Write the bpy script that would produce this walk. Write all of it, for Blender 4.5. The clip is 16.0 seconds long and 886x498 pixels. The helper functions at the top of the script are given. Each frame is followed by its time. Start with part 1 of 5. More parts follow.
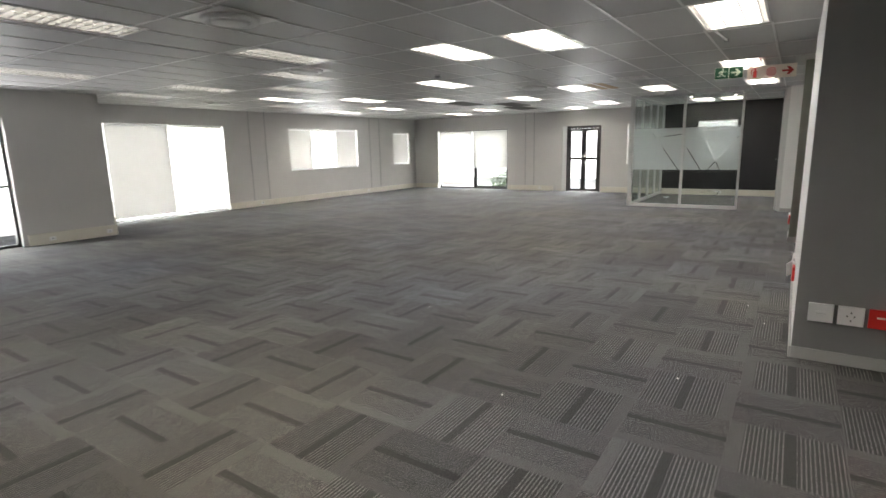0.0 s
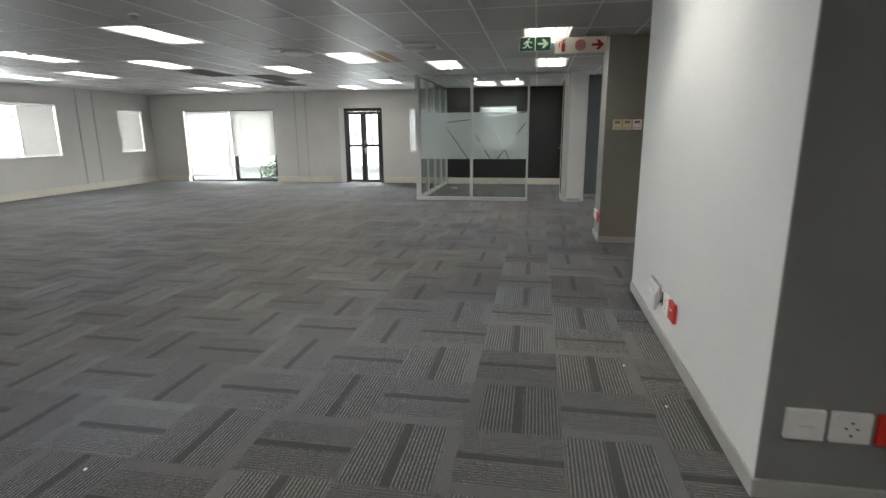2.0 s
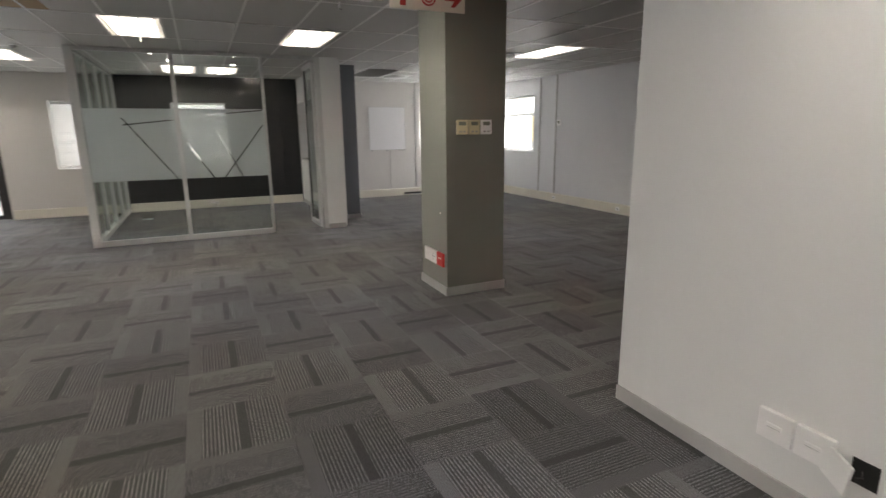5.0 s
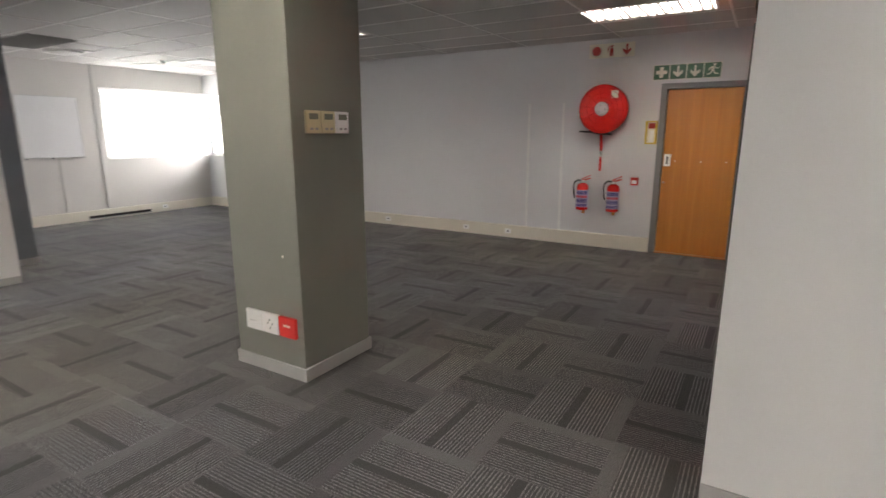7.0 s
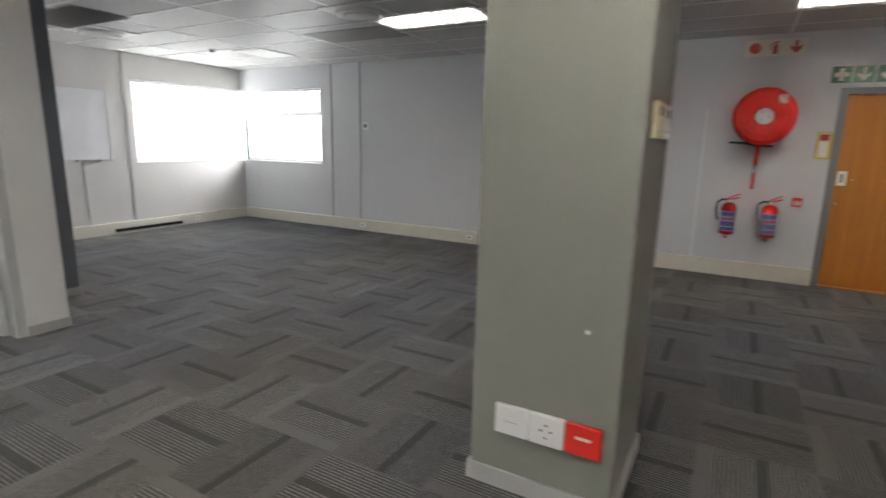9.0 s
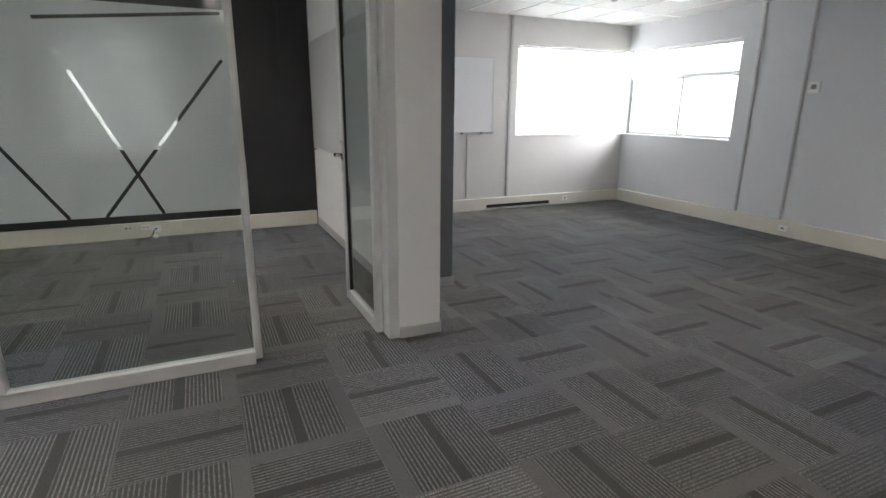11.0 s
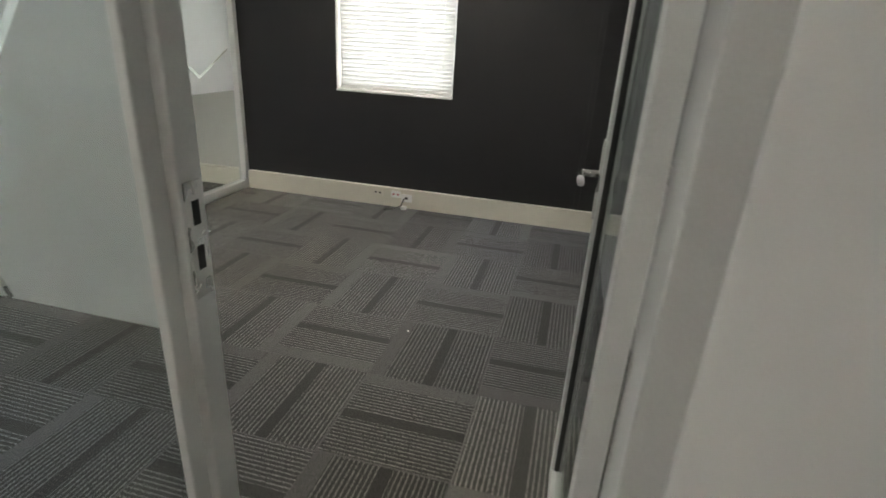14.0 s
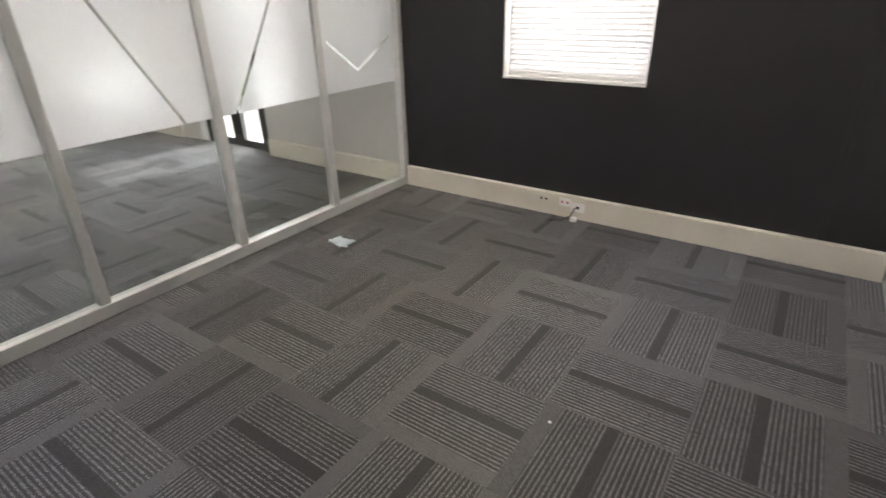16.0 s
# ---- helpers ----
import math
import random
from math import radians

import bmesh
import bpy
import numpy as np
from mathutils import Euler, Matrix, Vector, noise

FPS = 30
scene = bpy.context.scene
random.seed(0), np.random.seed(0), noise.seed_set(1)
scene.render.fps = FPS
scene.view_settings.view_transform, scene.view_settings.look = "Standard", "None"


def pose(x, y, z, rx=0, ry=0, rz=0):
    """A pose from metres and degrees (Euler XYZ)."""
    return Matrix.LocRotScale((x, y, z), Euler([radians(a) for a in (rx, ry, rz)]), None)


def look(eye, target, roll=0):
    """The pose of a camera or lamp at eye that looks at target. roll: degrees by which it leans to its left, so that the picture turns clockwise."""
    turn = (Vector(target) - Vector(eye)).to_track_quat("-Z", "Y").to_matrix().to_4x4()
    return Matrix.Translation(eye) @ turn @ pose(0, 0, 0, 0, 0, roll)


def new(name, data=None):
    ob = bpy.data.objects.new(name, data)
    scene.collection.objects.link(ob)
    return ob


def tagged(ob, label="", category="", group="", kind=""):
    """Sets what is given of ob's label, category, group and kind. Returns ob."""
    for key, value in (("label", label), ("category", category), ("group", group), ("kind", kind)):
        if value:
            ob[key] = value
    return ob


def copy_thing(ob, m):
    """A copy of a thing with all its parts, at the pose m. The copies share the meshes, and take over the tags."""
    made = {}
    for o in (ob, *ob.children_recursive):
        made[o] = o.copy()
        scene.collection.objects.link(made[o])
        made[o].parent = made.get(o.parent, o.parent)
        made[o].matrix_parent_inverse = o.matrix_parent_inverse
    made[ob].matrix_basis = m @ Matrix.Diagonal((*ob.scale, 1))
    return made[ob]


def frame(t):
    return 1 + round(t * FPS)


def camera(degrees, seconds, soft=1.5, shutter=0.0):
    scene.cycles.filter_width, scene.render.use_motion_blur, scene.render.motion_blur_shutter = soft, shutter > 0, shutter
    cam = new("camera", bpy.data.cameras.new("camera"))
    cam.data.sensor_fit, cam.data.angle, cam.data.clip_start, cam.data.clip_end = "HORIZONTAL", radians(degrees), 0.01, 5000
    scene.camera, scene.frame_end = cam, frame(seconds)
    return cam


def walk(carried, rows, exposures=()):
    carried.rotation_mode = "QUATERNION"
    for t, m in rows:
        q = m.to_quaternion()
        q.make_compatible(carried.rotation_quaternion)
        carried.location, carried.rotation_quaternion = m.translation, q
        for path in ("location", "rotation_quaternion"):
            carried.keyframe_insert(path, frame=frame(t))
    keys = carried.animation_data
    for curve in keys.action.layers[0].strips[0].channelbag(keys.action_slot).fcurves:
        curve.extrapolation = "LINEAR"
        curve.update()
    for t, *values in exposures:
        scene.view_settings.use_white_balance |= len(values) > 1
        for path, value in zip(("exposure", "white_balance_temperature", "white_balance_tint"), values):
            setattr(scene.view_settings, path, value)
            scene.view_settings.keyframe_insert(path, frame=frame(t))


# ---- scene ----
PATH = [
    (0, (-0.102, -0.112, 1.524), (-1.196, 1.52, 1.146), -1.3),
    (0.5, (-0.283, 0.442, 1.529), (-1.247, 2.148, 1.132), -1.7),
    (1, (-0.474, 0.996, 1.522), (-1.188, 2.821, 1.124), -0.2),
    (1.5, (-0.739, 1.56, 1.536), (-1.206, 3.458, 1.113), -0.9),
    (2, (-0.954, 2.087, 1.516), (-1.296, 4.007, 1.072), -0.5),
    (2.5, (-1.258, 2.556, 1.514), (-1.496, 4.489, 1.055), -0.4),
    (3, (-1.471, 3.019, 1.522), (-1.565, 4.965, 1.069), -0.7),
    (3.5, (-1.668, 3.542, 1.537), (-1.575, 5.489, 1.093), 0.1),
    (4, (-1.836, 4.002, 1.549), (-1.521, 5.925, 1.108), -0.0),
    (6.5, (-2.243, 6.623, 1.502), (-0.755, 7.886, 1.065), -0.4),
    (7, (-2.202, 7.087, 1.5), (-0.531, 8.098, 1.068), -0.0),
    (7.5, (-2.181, 7.597, 1.501), (-0.36, 8.301, 1.065), 0.3),
    (8, (-2.139, 8.042, 1.518), (-0.273, 8.61, 1.078), 1.1),
    (8.5, (-2.034, 8.614, 1.489), (-0.22, 9.352, 1.083), 2.2),
    (9, (-1.997, 9.064, 1.475), (-0.285, 10.015, 1.07), 1.2),
    (9.5, (-1.884, 9.525, 1.464), (-0.365, 10.754, 1.037), 0.7),
    (10, (-1.743, 9.822, 1.483), (-0.494, 11.324, 1.051), 0.6),
    (10.2, (-1.686, 9.987, 1.471), (-0.552, 11.574, 1.03), 0.4),
    (12.3, (-0.708, 11.487, 1.415), (-0.419, 13.379, 0.836), 2.5),
    (12.5, (-0.642, 11.666, 1.433), (-0.486, 13.573, 0.852), 2.9),
    (13, (-0.546, 12.05, 1.411), (-0.597, 13.96, 0.821), 2.8),
    (13.5, (-0.497, 12.513, 1.412), (-0.724, 14.389, 0.758), 3.4),
    (14, (-0.501, 12.837, 1.423), (-0.931, 14.643, 0.68), 3.4),
    (14.5, (-0.627, 13.218, 1.444), (-1.219, 14.94, 0.616), 0.8),
    (15, (-0.658, 13.457, 1.397), (-1.332, 15.141, 0.554), -0.5),
    (15.5, (-0.67, 13.565, 1.444), (-1.458, 15.178, 0.561), -0.9),
    (16, (-0.644, 13.606, 1.513), (-1.677, 15.082, 0.644), -1.4),
]
cam = camera(80.6, 16.0, shutter=0.4)
walk(cam, [(t, look(eye, target, roll)) for t, eye, target, roll in PATH],
     [(0, 0.27, 6600, 12), (1.5, 0.05, 6450, 9), (2.5, 0.05, 6300, 10), (3.5, -0.04, 6650, 15), (4.2, -0.1, 6900, 15), (6.5, 0.2, 6900, 16), (8, 0.28, 7000, 16), (9, 0.08, 6500, 13), (10, 0.12, 6250, 14),
      (12.5, -0.13, 6750, 13), (13.5, -0.1, 6750, 11), (14.5, 0.33, 6750, 9), (15.5, 0.29, 6750, 17), (16, 0.33, 6800, 18)])

# ---------------------------------------------------------------- world, sun, sky light
world = bpy.data.worlds.new("sky")
scene.world = world
world.use_nodes = True
wn = world.node_tree
sky = wn.nodes.new("ShaderNodeTexSky")
sky.sky_type, sky.sun_disc = "NISHITA", False
sky.sun_elevation, sky.sun_rotation = radians(50), radians(10)
wn.links.new(sky.outputs[0], wn.nodes["Background"].inputs[0])
wn.nodes["Background"].inputs[1].default_value = 0.15

sun = new("sun", bpy.data.lights.new("sun", "SUN"))
sun.data.energy, sun.data.angle, sun.data.color = 4.0, radians(0.5), (1.0, 0.95, 0.87)
sun.matrix_world = look((0, 0, 0), (-0.10, -0.63, -0.77))


def sky_lamp(name, eye, target, w, h, power, colour=(0.97, 0.98, 1.0)):
    """An area lamp in a window's opening: the light of the sky."""
    lamp = new(name, bpy.data.lights.new(name, "AREA"))
    lamp.data.shape, lamp.data.size, lamp.data.size_y = "RECTANGLE", w, h
    lamp.data.energy, lamp.data.color = power, colour
    lamp.matrix_world = look(eye, target)
    return lamp


N, EA, WE, CE = 17.17, 4.85, -12.93, 2.66     # inner faces of the north, east and west walls; ceiling
SKY = 48.0                                     # watts a square metre of opening
for nm, a, b, z0, z1 in (("patio_window", -11.8, -8.78, 0.05, 2.16), ("far_door", -6.6, -5.5, 0.1, 2.1), ("slim_window", -4.58, -3.75, 0.9, 2.16),
                         ("office_window", -2.53, -1.5, 0.965, 2.15), ("corner_window", 2.83, 4.8, 1.05, 2.3)):
    sky_lamp("sky_" + nm, ((a + b) / 2, N + 0.55, (z0 + z1) / 2), ((a + b) / 2, 0, (z0 + z1) / 2), b - a + 0.8, z1 - z0 + 0.6, {"office_window": 0.45, "slim_window": 0.3, "corner_window": 1.4}.get(nm, 1.0) * SKY * (b - a + 0.8) * (z1 - z0 + 0.6))
for nm, a, b, z0, z1 in (("sliding_door", 5.6, 8.58, 0.05, 2.25), ("long_window", 10.78, 13.8, 0.96, 2.22), ("small_window", 15.8, 16.77, 0.96, 2.14)):
    sky_lamp("sky_" + nm, (WE - 0.55, (a + b) / 2, (z0 + z1) / 2), (0, (a + b) / 2, (z0 + z1) / 2), b - a + 0.8, z1 - z0 + 0.6, 1.4 * SKY * (b - a + 0.8) * (z1 - z0 + 0.6))
sky_lamp("sky_side_door", (-11.6, 2.7, 1.1), (0, 2.7, 1.1), 1.0, 2.1, SKY * 2.1)
sky_lamp("sky_east_window", (EA + 0.9, 16.2, 1.7), (0, 16.2, 1.5), 2.0, 1.4, SKY * 5.2)


# ---------------------------------------------------------------- materials
def mat(name, colour, rough=0.6, metal=0.0, vary=0.08, scale=6.0, fine=180.0, bump=0.08, spec=0.5, sheen=0.0):
    m = bpy.data.materials.new(name)
    m.use_nodes = True
    nt, L = m.node_tree, m.node_tree.links
    b = nt.nodes["Principled BSDF"]
    b.inputs["Roughness"].default_value, b.inputs["Metallic"].default_value = rough, metal
    b.inputs["Specular IOR Level"].default_value, b.inputs["Sheen Weight"].default_value = spec, sheen
    tc = nt.nodes.new("ShaderNodeTexCoord")
    n1, n2 = nt.nodes.new("ShaderNodeTexNoise"), nt.nodes.new("ShaderNodeTexNoise")
    n1.inputs["Scale"].default_value, n1.inputs["Detail"].default_value = scale, 5
    n2.inputs["Scale"].default_value, n2.inputs["Detail"].default_value = fine, 3
    for n in (n1, n2):
        L.new(tc.outputs["Object"], n.inputs["Vector"])
    add = nt.nodes.new("ShaderNodeMath")
    add.operation = "ADD"
    L.new(n1.outputs[0], add.inputs[0]), L.new(n2.outputs[0], add.inputs[1])
    ramp = nt.nodes.new("ShaderNodeMapRange")
    ramp.inputs[1].default_value, ramp.inputs[2].default_value = 0.6, 1.4
    ramp.inputs[3].default_value, ramp.inputs[4].default_value = 1 - vary, 1 + vary
    L.new(add.outputs[0], ramp.inputs[0])
    mul = nt.nodes.new("ShaderNodeVectorMath")
    mul.operation = "SCALE"
    mul.inputs[0].default_value = colour
    L.new(ramp.outputs[0], mul.inputs["Scale"])
    L.new(mul.outputs[0], b.inputs["Base Color"])
    rr = nt.nodes.new("ShaderNodeMapRange")
    rr.inputs[3].default_value, rr.inputs[4].default_value = max(0.02, rough - 0.1), min(1, rough + 0.1)
    L.new(n1.outputs[0], rr.inputs[0]), L.new(rr.outputs[0], b.inputs["Roughness"])
    if bump:
        bp = nt.nodes.new("ShaderNodeBump")
        bp.inputs["Strength"].default_value, bp.inputs["Distance"].default_value = bump, 0.003
        L.new(n2.outputs[0], bp.inputs["Height"]), L.new(bp.outputs[0], b.inputs["Normal"])
    return m


def glow(name, colour, strength):
    m = bpy.data.materials.new(name)
    m.use_nodes = True
    b = m.node_tree.nodes["Principled BSDF"]
    b.inputs["Base Color"].default_value = (*colour, 1)
    b.inputs["Emission Color"].default_value, b.inputs["Emission Strength"].default_value = (*colour, 1), strength
    return m


def glass_mat(name, colour=(1, 1, 1), rough=0.0, frosted=0.0, haze=0.0):
    """Thin glass: mostly straight through, with a Fresnel gloss; frosted: milky film."""
    m = bpy.data.materials.new(name)
    m.use_nodes = True
    nt, L = m.node_tree, m.node_tree.links
    out = nt.nodes["Material Output"]
    nt.nodes.remove(nt.nodes["Principled BSDF"])
    tr, gl, lw, pw, mx = (nt.nodes.new("ShaderNode" + k) for k in ("BsdfTransparent", "BsdfGlossy", "LayerWeight", "Math", "MixShader"))
    ad = nt.nodes.new("ShaderNodeMath")
    tr.inputs[0].default_value = (*colour, 1)
    gl.inputs["Roughness"].default_value = rough
    lw.inputs[0].default_value = 0.5
    pw.operation, pw.inputs[1].default_value = "POWER", 5.0
    ad.operation, ad.inputs[1].default_value, ad.inputs[2].default_value = "MULTIPLY_ADD", 0.6, 0.035
    L.new(lw.outputs["Facing"], pw.inputs[0]), L.new(pw.outputs[0], ad.inputs[0]), L.new(ad.outputs[0], mx.inputs[0])
    body = tr
    if frosted:
        df, tl, a, b2 = (nt.nodes.new("ShaderNode" + k) for k in ("BsdfDiffuse", "BsdfTranslucent", "MixShader", "MixShader"))
        df.inputs[0].default_value = tl.inputs[0].default_value = (0.86, 0.88, 0.9, 1)
        a.inputs[0].default_value, b2.inputs[0].default_value = 0.62, frosted
        rf, c2 = nt.nodes.new("ShaderNodeBsdfRefraction"), nt.nodes.new("ShaderNodeMixShader")
        rf.inputs["Color"].default_value, rf.inputs["Roughness"].default_value, rf.inputs["IOR"].default_value = (0.9, 0.92, 0.94, 1), 0.6, 1.2
        c2.inputs[0].default_value = 0.2
        L.new(tl.outputs[0], c2.inputs[1]), L.new(rf.outputs[0], c2.inputs[2])
        L.new(df.outputs[0], a.inputs[1]), L.new(c2.outputs[0], a.inputs[2])
        L.new(tr.outputs[0], b2.inputs[1]), L.new(a.outputs[0], b2.inputs[2])
        body = b2
    L.new(body.outputs[0], mx.inputs[1]), L.new(gl.outputs[0], mx.inputs[2])
    L.new(mx.outputs[0], out.inputs[0])
    return m


def blind_mat(name, colour, through_share=0.6):
    """Woven or slatted blind cloth that lets daylight glow through."""
    m = mat(name, colour, 0.8, vary=0.05, scale=3, fine=400, bump=0.05)
    nt, L = m.node_tree, m.node_tree.links
    pr, out = nt.nodes["Principled BSDF"], nt.nodes["Material Output"]
    tl, mx = nt.nodes.new("ShaderNodeBsdfTranslucent"), nt.nodes.new("ShaderNodeMixShader")
    tl.inputs[0].default_value = (*colour, 1)
    mx.inputs[0].default_value = through_share
    L.new(pr.outputs[0], mx.inputs[1]), L.new(tl.outputs[0], mx.inputs[2]), L.new(mx.outputs[0], out.inputs[0])
    return m


def carpet_mat():
    """Carpet tile: fine light threads across u, one dark band in the middle and a plain margin."""
    m = mat("carpet", (0.1, 0.1, 0.1), 0.97, vary=0.2, scale=3, fine=260, bump=0.5, spec=0.08, sheen=0.12)
    nt, L = m.node_tree, m.node_tree.links
    b = nt.nodes["Principled BSDF"]
    uv, sep = nt.nodes.new("ShaderNodeUVMap"), nt.nodes.new("ShaderNodeSeparateXYZ")
    uv.uv_map = "tile"
    L.new(uv.outputs[0], sep.inputs[0])

    def math_node(op, a, c=None):
        n = nt.nodes.new("ShaderNodeMath")
        n.operation = op
        for i, v in enumerate((a, c)):
            if v is None:
                continue
            if isinstance(v, (int, float)):
                n.inputs[i].default_value = v
            else:
                L.new(v, n.inputs[i])
        return n.outputs[0]

    u, v = sep.outputs[0], sep.outputs[1]
    noise_n = nt.nodes.new("ShaderNodeTexNoise")
    noise_n.inputs["Scale"].default_value, noise_n.inputs["Detail"].default_value = 70, 2
    info, geo = nt.nodes.new("ShaderNodeObjectInfo"), nt.nodes.new("ShaderNodeNewGeometry")
    rnd = math_node("FRACT", math_node("ADD", info.outputs["Random"], geo.outputs["Random Per Island"]))
    comb = nt.nodes.new("ShaderNodeCombineXYZ")
    L.new(math_node("MULTIPLY", u, 2.0), comb.inputs[0]), L.new(v, comb.inputs[1]), L.new(math_node("MULTIPLY", rnd, 50), comb.inputs[2])
    L.new(comb.outputs[0], noise_n.inputs["Vector"])
    wob = math_node("MULTIPLY", math_node("SUBTRACT", noise_n.outputs[0], 0.5), 0.026)
    uu = math_node("ADD", u, wob)
    saw = math_node("FRACT", math_node("MULTIPLY", uu, 27.0))
    thread = math_node("LESS_THAN", saw, 0.36)
    inside = math_node("MULTIPLY", math_node("GREATER_THAN", uu, 0.14), math_node("LESS_THAN", uu, 0.985))
    band = math_node("MULTIPLY", math_node("GREATER_THAN", uu, 0.50), math_node("LESS_THAN", uu, 0.60))
    keep = math_node("SUBTRACT", 1.0, band)
    brk = math_node("GREATER_THAN", noise_n.outputs[0], 0.45)
    thread = math_node("MULTIPLY", math_node("MULTIPLY", thread, inside), math_node("MULTIPLY", keep, brk))
    plain = math_node("SUBTRACT", 1.0, inside)
    # ground, margin, band, thread: grey values
    g = math_node("ADD", 0.056, math_node("MULTIPLY", plain, 0.062))
    g = math_node("SUBTRACT", g, math_node("MULTIPLY", band, 0.006))
    g = math_node("ADD", g, math_node("MULTIPLY", thread, 0.165))
    fleck = nt.nodes.new("ShaderNodeTexNoise")
    fleck.inputs["Scale"].default_value, fleck.inputs["Detail"].default_value = 160, 2
    L.new(comb.outputs[0], fleck.inputs["Vector"])
    g = math_node("MULTIPLY", g, math_node("MAXIMUM", math_node("ADD", -0.45, math_node("MULTIPLY", fleck.outputs[0], 2.9)), 0.25))
    g = math_node("MULTIPLY", g, math_node("ADD", 0.70, math_node("MULTIPLY", rnd, 0.44)))
    blot = nt.nodes.new("ShaderNodeTexNoise")
    blot.inputs["Scale"].default_value, blot.inputs["Detail"].default_value = 0.45, 3
    L.new(geo.outputs["Position"], blot.inputs["Vector"])
    g = math_node("MULTIPLY", g, math_node("ADD", 0.50, math_node("MULTIPLY", blot.outputs[0], 1.0)))
    col = nt.nodes.new("ShaderNodeCombineColor")
    hue = nt.nodes.new("ShaderNodeTexNoise")
    hue.inputs["Scale"].default_value, hue.inputs["Detail"].default_value = 0.33, 2
    L.new(geo.outputs["Position"], hue.inputs["Vector"])
    warm = math_node("MULTIPLY", math_node("SUBTRACT", hue.outputs[0], 0.5), 0.8)
    L.new(math_node("MULTIPLY", g, math_node("ADD", 1.0, math_node("MULTIPLY", warm, 0.35))), col.inputs[0]), L.new(g, col.inputs[1]), L.new(math_node("MULTIPLY", g, math_node("SUBTRACT", 1.0, warm)), col.inputs[2])
    L.new(col.outputs[0], b.inputs["Base Color"])
    return m


